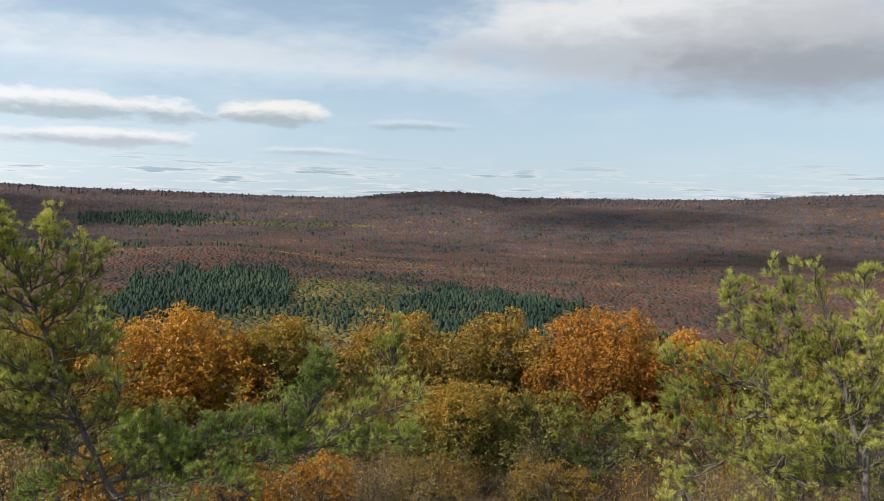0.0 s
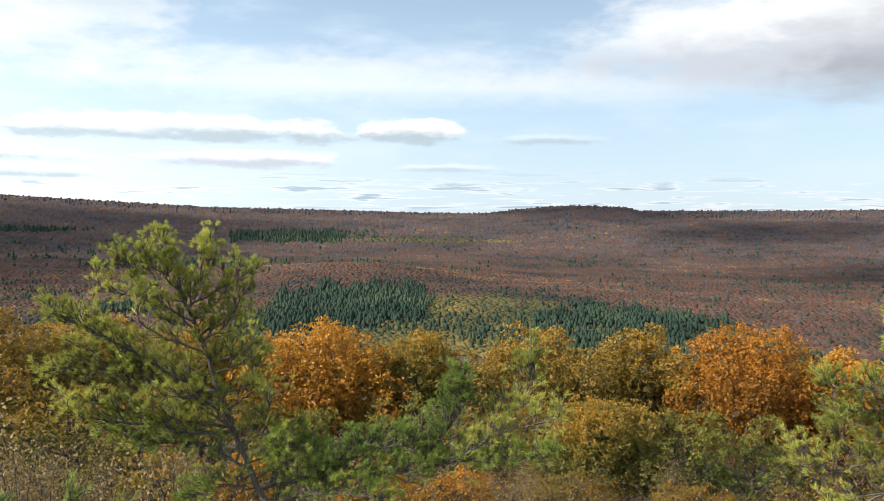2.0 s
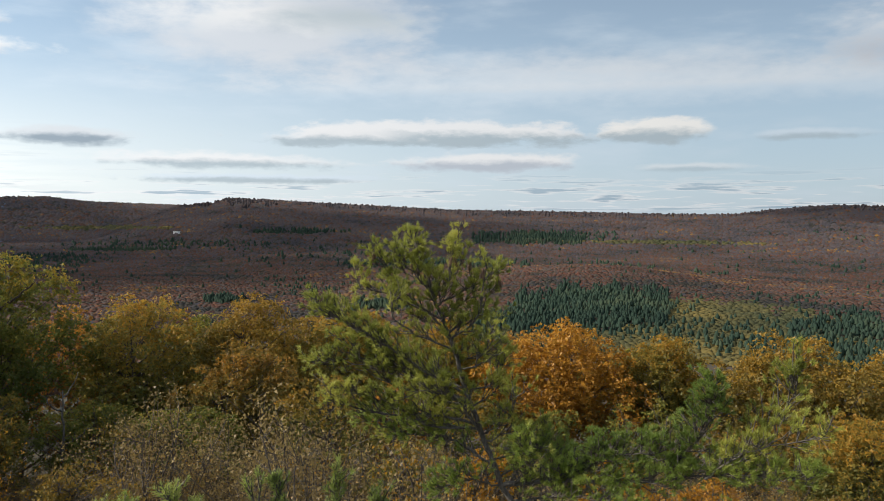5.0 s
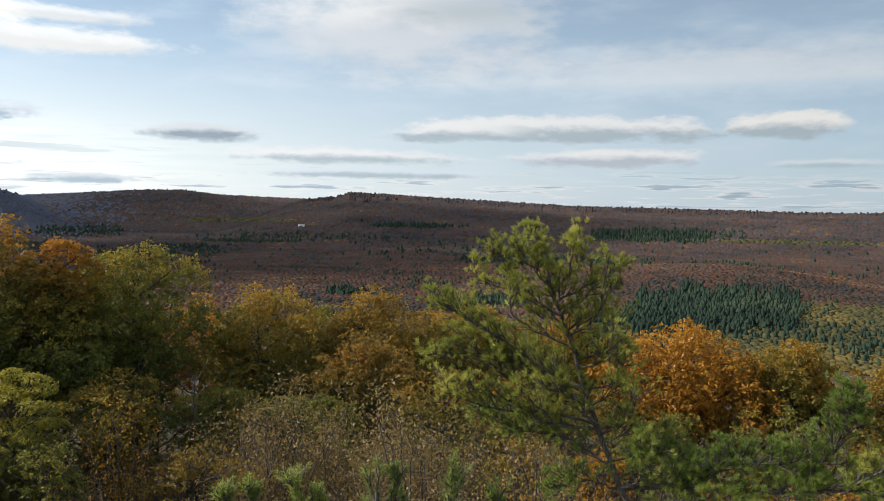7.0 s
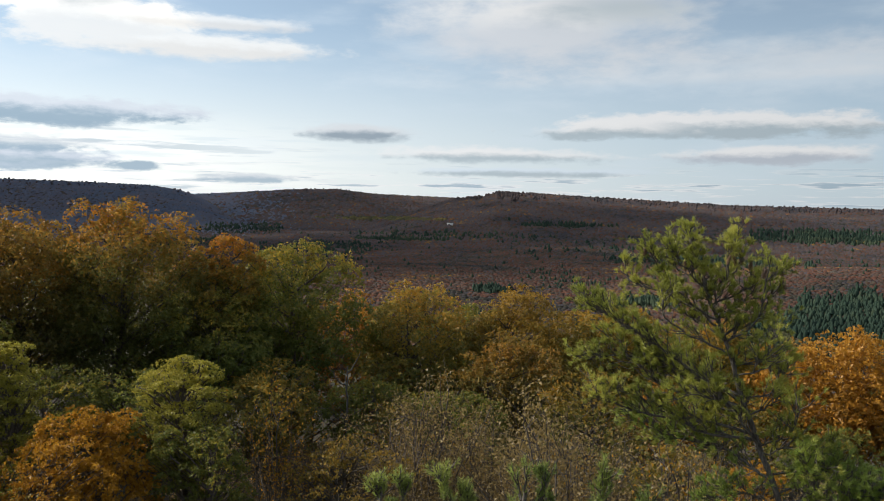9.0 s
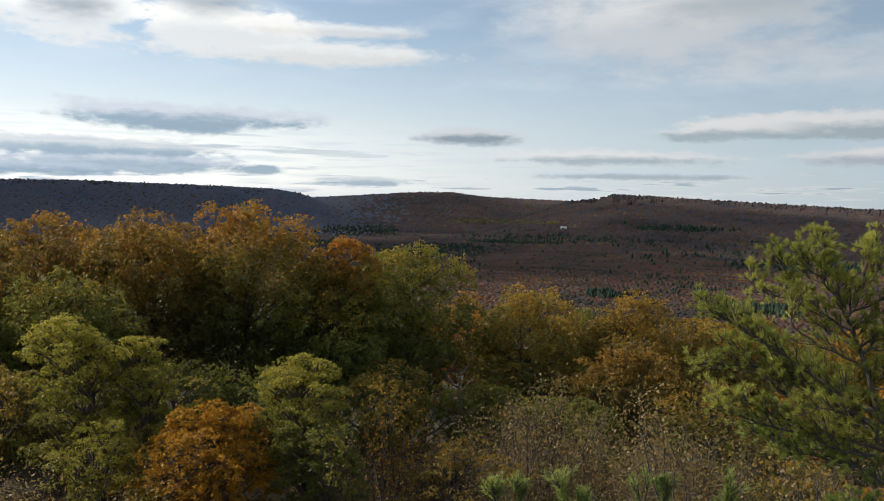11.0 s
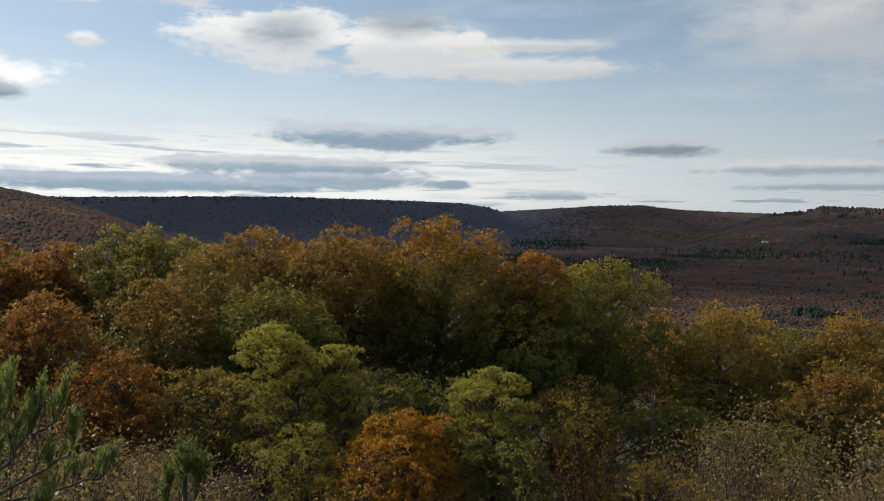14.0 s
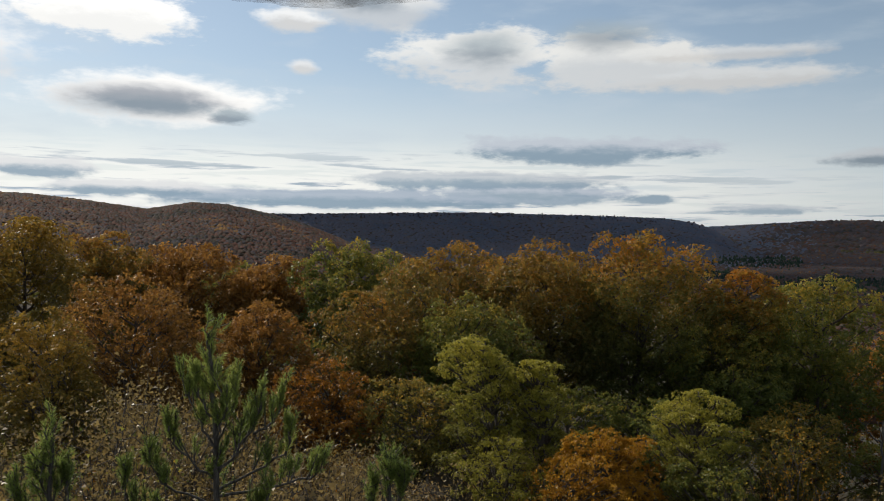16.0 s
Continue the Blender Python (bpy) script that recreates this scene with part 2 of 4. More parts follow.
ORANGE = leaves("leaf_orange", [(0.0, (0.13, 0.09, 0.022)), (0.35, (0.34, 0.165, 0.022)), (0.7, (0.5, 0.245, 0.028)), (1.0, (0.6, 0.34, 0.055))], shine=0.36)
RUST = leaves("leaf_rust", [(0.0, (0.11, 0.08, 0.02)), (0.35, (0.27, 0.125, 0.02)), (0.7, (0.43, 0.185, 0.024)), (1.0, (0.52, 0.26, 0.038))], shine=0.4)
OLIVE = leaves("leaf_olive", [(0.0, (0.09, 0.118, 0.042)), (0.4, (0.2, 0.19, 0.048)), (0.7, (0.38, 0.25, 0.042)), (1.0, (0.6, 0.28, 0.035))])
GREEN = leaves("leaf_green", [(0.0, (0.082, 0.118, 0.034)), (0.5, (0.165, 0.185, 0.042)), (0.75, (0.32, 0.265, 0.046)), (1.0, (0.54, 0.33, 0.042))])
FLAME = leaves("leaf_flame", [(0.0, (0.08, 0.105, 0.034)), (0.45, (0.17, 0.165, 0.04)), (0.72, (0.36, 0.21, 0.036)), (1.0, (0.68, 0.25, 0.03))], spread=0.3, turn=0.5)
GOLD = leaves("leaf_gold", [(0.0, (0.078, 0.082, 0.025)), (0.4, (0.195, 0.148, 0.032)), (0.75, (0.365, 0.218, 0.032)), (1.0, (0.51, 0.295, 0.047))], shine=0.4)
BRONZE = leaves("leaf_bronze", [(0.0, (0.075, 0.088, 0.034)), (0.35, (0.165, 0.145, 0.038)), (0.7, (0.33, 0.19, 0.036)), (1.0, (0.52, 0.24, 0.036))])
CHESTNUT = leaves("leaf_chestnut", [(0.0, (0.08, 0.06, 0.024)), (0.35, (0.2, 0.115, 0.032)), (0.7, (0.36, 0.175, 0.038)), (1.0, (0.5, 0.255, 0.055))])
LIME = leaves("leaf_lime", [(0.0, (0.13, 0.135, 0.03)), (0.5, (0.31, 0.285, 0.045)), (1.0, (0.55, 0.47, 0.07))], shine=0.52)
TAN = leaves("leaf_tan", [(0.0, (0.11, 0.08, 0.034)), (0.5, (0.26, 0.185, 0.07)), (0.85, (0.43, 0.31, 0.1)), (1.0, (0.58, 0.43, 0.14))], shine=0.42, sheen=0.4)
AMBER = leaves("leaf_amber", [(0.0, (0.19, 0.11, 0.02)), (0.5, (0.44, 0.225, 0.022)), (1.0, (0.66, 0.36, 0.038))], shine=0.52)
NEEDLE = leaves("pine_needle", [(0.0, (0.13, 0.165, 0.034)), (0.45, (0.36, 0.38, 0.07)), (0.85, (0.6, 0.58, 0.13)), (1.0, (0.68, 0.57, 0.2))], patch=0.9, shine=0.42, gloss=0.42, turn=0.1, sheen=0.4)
# The same needles darker and greener: shade of the low boughs put into colour.
DEEP_SHADE = leaves("pine_needle_shaded", [(0.0, (0.075, 0.12, 0.03)), (0.45, (0.21, 0.29, 0.055)), (0.85, (0.42, 0.48, 0.1)), (1.0, (0.58, 0.58, 0.17))], patch=0.9, shine=0.45, gloss=0.42, turn=0.1, sheen=0.4)
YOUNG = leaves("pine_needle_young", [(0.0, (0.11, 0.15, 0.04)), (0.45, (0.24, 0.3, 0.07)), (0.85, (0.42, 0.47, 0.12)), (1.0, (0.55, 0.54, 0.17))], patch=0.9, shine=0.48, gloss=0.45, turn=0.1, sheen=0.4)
BARK = bark("oak_bark", (0.045, 0.036, 0.028), (0.14, 0.115, 0.09))
PINE_BARK = bark("pine_bark", (0.05, 0.042, 0.035), (0.17, 0.15, 0.125), 9.0)
TWIG = bark("shrub_twig", (0.052, 0.043, 0.034), (0.155, 0.13, 0.105), 14.0)
DEAD = bark("dead_wood", (0.055, 0.05, 0.043), (0.14, 0.13, 0.115))
CONE = bark("cone_scale", (0.07, 0.04, 0.022), (0.23, 0.14, 0.08), 20.0)
WOODS = woods("far_deciduous", [(0.12, (0.045, 0.045, 0.042)), (0.28, (0.078, 0.072, 0.056)), (0.4, (0.15, 0.068, 0.05)), (0.5, (0.088, 0.078, 0.06)), (0.6, (0.175, 0.076, 0.052)), (0.7, (0.115, 0.108, 0.096)), (0.8, (0.21, 0.1, 0.054)), (0.92, (0.33, 0.19, 0.06))])
# Far ridge crowns, with the blue of distance haze put into their colour.
HAZE_BARE = woods("far_bare_woods_hazed", [(0.12, (0.115, 0.14, 0.205)), (0.35, (0.135, 0.168, 0.24)), (0.55, (0.165, 0.16, 0.2)), (0.75, (0.15, 0.182, 0.26)), (0.92, (0.18, 0.16, 0.16))])
# Far slope crowns, greyed and cooled in colour to stand in for haze.
HAZE_DULL = woods("far_hazed_dull_woods", [(0.12, (0.07, 0.068, 0.08)), (0.35, (0.098, 0.09, 0.098)), (0.55, (0.135, 0.1, 0.096)), (0.75, (0.115, 0.108, 0.12)), (0.92, (0.18, 0.125, 0.09))])
MIXED = woods("far_birch", [(0.0, (0.06, 0.075, 0.04)), (0.4, (0.11, 0.108, 0.05)), (0.7, (0.18, 0.15, 0.055)), (1.0, (0.28, 0.21, 0.065))])
SPRUCE = woods("far_conifer", [(0.0, (0.022, 0.045, 0.036)), (0.5, (0.045, 0.08, 0.056)), (1.0, (0.1, 0.13, 0.075))])

g, n = material("forest_floor")
v = coords(n)
a, b, c = n.noise(v, 0.012, 3.0), n.noise(v, 0.35, 4.0, 0.65), n.noise(v, 6.0, 4.0, 0.7)
col = n.ramp(n.math("ADD", n.math("MULTIPLY", b, 0.6), n.math("MULTIPLY", c, 0.4)), [(0.3, (0.028, 0.023, 0.018)), (0.5, (0.058, 0.042, 0.028)), (0.7, (0.1, 0.066, 0.036))])
col = n.mix(n.step(a, 0.4, 0.65, 0.0, 0.5), col, (0.06, 0.06, 0.025))
p = n.add("ShaderNodeBsdfPrincipled")
n.link(col, p.inputs["Base Color"])
p.inputs["Roughness"].default_value = 0.95
finish(n, p, c, 0.8, 0.06)
FLOOR = g


# ---------------------------------------------------------------- mesh helpers
def mesh(name, verts, faces, mat, smooth=False):
    """A mesh from arrays: verts (n, 3) and faces (m, 3 or 4), or a list of such face arrays."""
    groups = faces if isinstance(faces, list) else [faces]
    me = bpy.data.meshes.new(name)
    verts = np.asarray(verts, dtype=np.float32)
    me.vertices.add(len(verts))
    me.vertices.foreach_set("co", verts.ravel())
    loops = np.concatenate([np.asarray(f, dtype=np.int32).ravel() for f in groups])
    sizes = np.concatenate([np.full(len(f), f.shape[1], dtype=np.int32) for f in groups])
    me.loops.add(len(loops))
    me.loops.foreach_set("vertex_index", loops)
    me.polygons.add(len(sizes))
    me.polygons.foreach_set("loop_start", np.concatenate([[0], np.cumsum(sizes)[:-1]]).astype(np.int32))
    if smooth:
        me.polygons.foreach_set("use_smooth", np.ones(len(sizes), dtype=bool))
    me.update(calc_edges=True)
    me.validate()
    me.materials.append(mat)
    return me


def part(name, me, parent, label=""):
    ob = new(name, me)
    ob.parent = parent
    return tagged(ob, label)


def thing(name, place, label, category, group="", kind=""):
    ob = new(name)
    ob.empty_display_size = 0.3
    ob.location = place
    return tagged(ob, label, category, group, kind)


def unit(v):
    return v / np.maximum(np.linalg.norm(v, axis=-1, keepdims=True), 1e-9)


def tube(points, r0, r1, sides=6):
    """A tapered tube along points: arrays of verts and quads."""
    pts = np.asarray(points, dtype=float)
    k = len(pts)
    d = unit(np.gradient(pts, axis=0))
    ref = np.where(np.abs(d[:, 2:3]) > 0.9, [[1.0, 0, 0]], [[0, 0, 1.0]])
    u = unit(np.cross(d, ref))
    w = np.cross(d, u)
    r = np.linspace(r0, r1, k)[:, None, None]
    a = np.linspace(0, 2 * np.pi, sides, endpoint=False)
    ring = pts[:, None] + r * (u[:, None] * np.cos(a)[None, :, None] + w[:, None] * np.sin(a)[None, :, None])
    i = np.arange(k - 1)[:, None] * sides
    j = np.arange(sides)[None]
    q = np.stack([i + j, i + (j + 1) % sides, i + sides + (j + 1) % sides, i + sides + j], -1).reshape(-1, 4)
    return ring.reshape(-1, 3), q


def joined(pieces):
    """Several (verts, faces) as one."""
    vs, fs, off = [], [], 0
    for v, f in pieces:
        vs.append(v)
        fs.append(f + off)
        off += len(v)
    return np.concatenate(vs), np.concatenate(fs)


def bend(points, steps, rng, sway=0.0):
    """A smooth curve through the points (Catmull-Rom), with a little sway."""
    p = np.asarray(points, dtype=float)
    p = np.concatenate([[2 * p[0] - p[1]], p, [2 * p[-1] - p[-2]]])
    out = []
    for i in range(1, len(p) - 2):
        for s in np.linspace(0, 1, steps, endpoint=False):
            a, b, c, d = p[i - 1:i + 3]
            out.append(0.5 * (2 * b + (c - a) * s + (2 * a - 5 * b + 4 * c - d) * s * s + (3 * b - a - 3 * c + d) * s ** 3))
    out.append(p[-2])
    out = np.array(out)
    out[1:-1] += rng.normal(0, sway, (len(out) - 2, 3))
    return out


def leaf_cards(centres, normals, size, rng, long=1.5):
    """A small pointed leaf at each centre."""
    k = len(centres)
    n_ = unit(normals)
    t = unit(np.cross(n_, rng.normal(0, 1, (k, 3))))
    b = np.cross(n_, t)
    s = size * rng.uniform(0.65, 1.35, (k, 1))
    droop = n_ * s * rng.uniform(-0.2, 0.4, (k, 1))
    v = np.stack([centres - t * s * long * 0.5 - b * s * 0.42, centres - t * s * long * 0.3 + b * s * 0.5 + droop, centres + t * s * long * 0.6], 1).reshape(-1, 3)
    return v, np.arange(k * 3).reshape(-1, 3)


# ---------------------------------------------------------------- the land
VALLEY = -78.0
RIDGES = (
    # distance, depth of the slope, tree height, (azimuth, elevation of the crest) ...
    (3100.0, 1500.0, 4.0, ((-60, 1.3), (-28, 1.02), (-23.3, 0.83), (-21, 0.6), (-17.5, 0.48), (-12, 0.39), (-4, 0.34), (-3.3, 0.53), (-0.5, 0.66), (1.4, 0.61), (4.1, 0.39), (6.5, 0.06), (11, 0.06), (18, 0.21), (25, 0.28), (28.2, 0.45), (36.9, 0.87), (40.4, 0.99), (41.5, 0.68), (43.7, 0.5), (46, -0.3), (50, -1.6), (62, -3.0))),
    (4150.0, 1200.0, 4.0, ((36, 0.0), (44, 0.57), (46.8, 0.65), (49.3, 0.76), (51.5, 1.02), (54, 0.97), (57.7, 0.7), (60.4, 0.52), (70, 0.2), (90, -0.5))),
    (3550.0, 1100.0, 4.0, ((48, -3.4), (53, -2.5), (56.5, -1.7), (58.4, -1.0), (59.6, -0.3), (60.5, 0.3), (61.9, 0.76), (63.8, 1.02), (66.8, 1.11), (70.3, 1.17), (75.8, 1.27), (80.5, 1.2), (85.1, 1.09), (89.3, 0.98), (100, 0.8), (130, 0.6))),
    (1250.0, 760.0, 4.0, ((79, -4.0), (84, -1.6), (85.9, -0.55), (88.2, 0.4), (90.5, 1.05), (93.4, 1.62), (95.6, 1.7), (98.4, 1.22), (102.1, 1.68), (105, 1.98), (115, 2.3), (140, 1.5), (180, 0.0))),
)
HUMPS = np.random.default_rng(5)
WAVES = [(HUMPS.uniform(0.0025, 0.011), HUMPS.uniform(0, 6.28), HUMPS.uniform(0, 6.28)) for _ in range(14)]


def smooth01(t):
    t = np.clip(t, 0, 1)
    return t * t * (3 - 2 * t)


def land(x, y):
    """The height of the ground, in metres; 0 under the lookout."""
    x, y = np.asarray(x, float), np.asarray(y, float)
    r, az = np.hypot(x, y), np.degrees(np.arctan2(-x, y))
    near = -0.17 * np.clip(y - 12, 0, 62) + 0.25 * np.sin(x * 0.21) * np.cos(y * 0.17) * np.clip(r / 20, 0, 1)
    waves = sum(np.sin(f * (x * math.cos(a) + y * math.sin(a)) + ph) * 0.0135 / f for f, a, ph in WAVES) * 1.0
    waves = np.clip(waves, -20, 20)
    waves = waves + 20 * np.exp(-((az - 15) / 7) ** 2 - ((r - 1080) / 190) ** 2) + 11 * np.exp(-((az - 36) / 10) ** 2 - ((r - 1500) / 150) ** 2)
    z = VALLEY + waves * smooth01((r - 420) / 300)
    low = z
    for far, deep, tall, crest in RIDGES:
        e = np.interp(az, [c[0] for c in crest], [c[1] for c in crest])
        top = EYE + far * np.tan(np.radians(e)) - tall
        rise = smooth01((r - far + deep) / deep) - 0.25 * smooth01((r - far - 60) / 900)
        wave = low + (top - low) * rise
        z = np.maximum(z, np.where(top > VALLEY, wave, z))
    return near + (z - near) * smooth01((r - 75) / 400)


def spot(az, r):
    a = radians(az)
    x, y = -math.sin(a) * r, math.cos(a) * r
    return x, y, float(land(x, y))


rad = np.concatenate([np.linspace(0, 75, 26), 75 + 4625 * np.linspace(0.004, 1, 170) ** 1.5])
azs = np.radians(np.concatenate([np.arange(-60, 125, 0.7), np.arange(125, 300, 5)]))
RR, AA = np.meshgrid(rad[1:], azs, indexing="ij")
X, Y = -np.sin(AA) * RR, np.cos(AA) * RR
Z = land(X, Y)
gv = np.concatenate([[[0, 0, float(land(0, 0))]], np.stack([X, Y, Z], -1).reshape(-1, 3)])
na = len(azs)
i = np.arange(len(rad) - 2)[:, None] * na
j = np.arange(na)[None]
quads = 1 + np.stack([i + j, i + (j + 1) % na, i + na + (j + 1) % na, i + na + j][::-1], -1).reshape(-1, 4)
fan = np.stack([np.zeros(na, int), 1 + np.arange(na), 1 + (np.arange(na) + 1) % na], -1)
ground = new("ground", mesh("ground", gv, [fan, quads], FLOOR, True))
tagged(ground, "leaf-strewn forest ground falling into a wide valley", "ground", kind="structure")

# ---------------------------------------------------------------- clouds over the valley, high above the view
m, n = material("cloud_vapour")
v = coords(n, "Generated")
off = n.add("ShaderNodeVectorMath")
off.operation = "SUBTRACT"
n.link(v, off.inputs[0])
off.inputs[1].default_value = (0.5, 0.5, 0.5)
flatten = n.add("ShaderNodeVectorMath")
flatten.operation = "MULTIPLY"
n.link(off.outputs[0], flatten.inputs[0])
flatten.inputs[1].default_value = (2.0, 2.0, 0.0)
length = n.add("ShaderNodeVectorMath")
length.operation = "LENGTH"
n.link(flatten.outputs[0], length.inputs[0])
thin = n.math("ADD", length.outputs["Value"], n.math("MULTIPLY", n.math("SUBTRACT", n.noise(coords(n), 0.006, 4.0, 0.6), 0.5), 1.6))
p = n.add("ShaderNodeBsdfDiffuse")
p.inputs[0].default_value = (0.8, 0.81, 0.83, 1)
mx = n.add("ShaderNodeMixShader")
n.link(n.step(thin, 1.2, 0.2, 0.0, 0.58), mx.inputs[0])
n.link(n.add("ShaderNodeBsdfTransparent").outputs[0], mx.inputs[1])
n.link(p.outputs[0], mx.inputs[2])
n.link(mx.outputs[0], n.add("ShaderNodeOutputMaterial").inputs[0])
VAPOUR = m


def high_cloud(az, r, wide, deep, turn, seed, high=1300.0):
    """A thin-edged cloud, flat below, whose shadow falls at azimuth az and distance r."""
    x, y, z = spot(az, r)
    c = Vector((x, y, z)) + way(SUN_AZ, SUN_EL) * ((high - z) / math.sin(radians(SUN_EL)))
    bm = bmesh.new()
    bmesh.ops.create_icosphere(bm, subdivisions=4, radius=1.0)
    for q in bm.verts:
        k = 1 + 0.3 * noise.noise(q.co * 2.3 + Vector((seed, 0, 0)))
        q.co = Vector((q.co.x * wide * k, q.co.y * deep * k, max(q.co.z, -0.25) * 40 * k))
    me = bpy.data.meshes.new("cloud")
    bm.to_mesh(me)
    bm.free()
    me.materials.append(VAPOUR)
    ob = new("cloud", me)
    ob.location, ob.rotation_euler = c, (0, 0, radians(turn))
    tagged(ob, "grey-white flat-based cloud above the view, placed for its shadow", "cloud", "clouds over the valley", "structure")


high_cloud(-1.0, 2850, 420, 420, 10, 1)
high_cloud(-12.0, 2300, 420, 300, -20, 2)
high_cloud(-24.0, 1450, 420, 260, -20, 3)
high_cloud(50.0, 1900, 900, 480, 35, 4)
high_cloud(50.0, 1250, 520, 300, 35, 12)
# an unseen cloud added to darken a bright streak on the slope
high_cloud(46.5, 2800, 480, 480, 0, 13)
high_cloud(33.0, 2300, 620, 380, 20, 5)
high_cloud(58.0, 2900, 700, 500, 40, 6)
high_cloud(62.0, 1700, 620, 420, 50, 7)
# higher unseen clouds, added to darken the far ridges
high_cloud(67.0, 3200, 800, 650, 0, 8, 3000.0)
high_cloud(77.0, 3100, 850, 700, 0, 9, 3000.0)
high_cloud(87.0, 3100, 800, 700, 0, 10, 3000.0)
high_cloud(54.0, 3700, 750, 500, 0, 11, 3000.0)

# ---------------------------------------------------------------- far woods
STANDS = ((15, -6.2, 5.0, 1.3), (-3.5, -6.95, 6.0, 0.6), (19.5, -7.2, 3.0, 0.8), (19.3, -1.55, 4.3, 0.42), (35.7, -1.15, 3.0, 0.14), (47, -2.3, 3.0, 0.1), (40.5, -5.7, 1.4, 0.2), (30, -6.2, 2.0, 0.35))
THIN_STANDS = ((58, -1.75, 3.0, 0.35), (52.5, -3.0, 4.0, 0.4), (43, -2.0, 6.0, 0.25), (27, -3.4, 6.0, 0.3), (62, -2.6, 4.0, 0.3))
BIRCH = ((6.0, -6.2, 4.5, 0.7), (2.0, -7.9, 9.0, 0.5), (48, -0.9, 4.0, 0.12), (11, -1.75, 6.0, 0.12), (28, -2.0, 4.0, 0.1))


def far_woods():
    rng = np.random.default_rng(11)
    pts = []
    r = 95.0
    while r < 4200:
        s = max(3.6, r * 0.0036)
        k = int(radians(152) * r / s)
        a = np.radians(-42) + (np.arange(k) + rng.uniform(-0.8, 0.8, k)) / k * radians(152)
        step = s * (1.05 if r < 1900 else 1.35)
        rr = r + rng.uniform(-0.75, 0.75, k) * step
        pts.append(np.stack([-np.sin(a) * rr, np.cos(a) * rr, np.full(k, s)], 1))
        r += step
    p = np.concatenate(pts)
    z = land(p[:, 0], p[:, 1])
    r = np.hypot(p[:, 0], p[:, 1])
    az = np.degrees(np.arctan2(-p[:, 0], p[:, 1]))
    el = np.degrees(np.arctan2(z + 3 - EYE, r))
    # behind the crests nothing can be seen from the lookout
    order = np.argsort(r)
    cell = np.clip(((az + 45) / 0.5).astype(int), 0, 320)
    best = np.full(321, -90.0)
    keep = np.zeros(len(p), bool)
    for k in order:
        c = cell[k]
        if el[k] > best[c] - 0.2:
            keep[k] = True
        if el[k] > best[c]:
            best[c] = el[k] - 0.02
    # close by, only the low woods that show under the oaks
    keep &= (r > 330) | ((az > 44) & (az < 58))
    # nor below the tops of the near oaks
    keep &= el > np.interp(az, (-42, 22, 32, 44, 57, 62, 110), (-10.8, -10.8, -10.5, -12.5, -12.5, -4.8, -4.0))
    crest = keep & (r > 2300) & (el > best[cell] - 0.05) & (rng.random(len(p)) < 0.22 + 0.5 * (abs(az - 40) < 2.4))
    p, z, r, az, el, crest = p[keep], z[keep], r[keep], az[keep], el[keep], crest[keep]
    jig = np.sin(az * 2.1) * 0.15 + np.sin(az * 5.3 + el * 4) * 0.12 + rng.normal(0, 0.13, len(p))
    stand = np.zeros(len(p), bool)
    for a, e, w, h in STANDS:
        stand |= ((az - a) / w) ** 2 + ((el - e) / h) ** 2 + jig * 2.2 < 1
    for a, e, w, h in THIN_STANDS:
        stand |= (((az - a) / w) ** 2 + ((el - e) / h) ** 2 + jig * 2 < 1) & (rng.random(len(p)) < 0.3)
    clump = np.sin(p[:, 0] * 0.011 + 1.3) * np.sin(p[:, 1] * 0.009 + 0.4) + np.sin(p[:, 0] * 0.031) * np.sin(p[:, 1] * 0.027) * 0.7
    stand |= rng.random(len(p)) < np.where(clump > 0.75, 0.05, 0.004) * (r < 2300) * (az < 70)
    birch = np.zeros(len(p), bool)
    for a, e, w, h in BIRCH:
        birch |= ((az - a) / w) ** 2 + ((el - e) / h) ** 2 + jig * 2 < 1
    # young woods and conifers share the low ground below the lookout
    edge = np.interp(az, (-16, -10, -4, 3, 10, 16, 21, 25), (-8.5, -6.8, -6.3, -5.9, -5.4, -5.0, -6.2, -8.0))
    mixed = (az > -16) & (az < 25) & (el + jig < edge) & ~stand
    tone = np.sin(p[:, 0] * 0.019 + 0.7) + np.sin(p[:, 1] * 0.024 + p[:, 0] * 0.007) + rng.normal(0, 0.8, len(p))
    stand |= mixed & (tone > 0.5)
    birch |= mixed & (tone <= 0.5)
    birch &= ~stand | (rng.random(len(p)) < 0.3)
    stand &= ~birch
    stand, birch = stand & ~crest & (r > 330), birch & ~crest
    rest = ~stand & ~birch & ~crest
    # the far left ridges take the crowns tinted blue for haze
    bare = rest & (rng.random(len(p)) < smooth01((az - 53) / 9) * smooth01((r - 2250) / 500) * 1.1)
    # haze by colour: the share of greyed crowns grows with distance
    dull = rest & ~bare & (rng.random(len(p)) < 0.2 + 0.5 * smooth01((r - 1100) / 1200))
    rest &= ~dull
    near = (r < 1250) & (az < 75)
    for name, pick, mat, label, kind in (
            ("conifer_woods", stand, SPRUCE, "dark blue-green conifer stands on the valley floor", "spire"),
            ("birch_woods", birch, MIXED, "olive and yellow young woods among the conifers", "grand"),
            ("hazed_bare_woods", bare, HAZE_BARE, "bare forest on the far ridges, tinted violet-grey for haze", "dome"),
            ("crest_trees", crest, HAZE_DULL, "single tall trees standing out on the far crests", "lone"),
            ("hazed_dull_woods", dull, HAZE_DULL, "brown-grey half-bare forest on the far slopes, greyed for haze", "dome"),
            ("autumn_woods", rest & ~bare & near, WOODS, "rust, brown and grey autumn forest in the valley", "grand"),
            ("autumn_woods", rest & ~bare & ~near, WOODS, "rust and brown autumn forest on the far slopes", "dome")):
        q, zz = p[pick], z[pick]
        k = len(q)
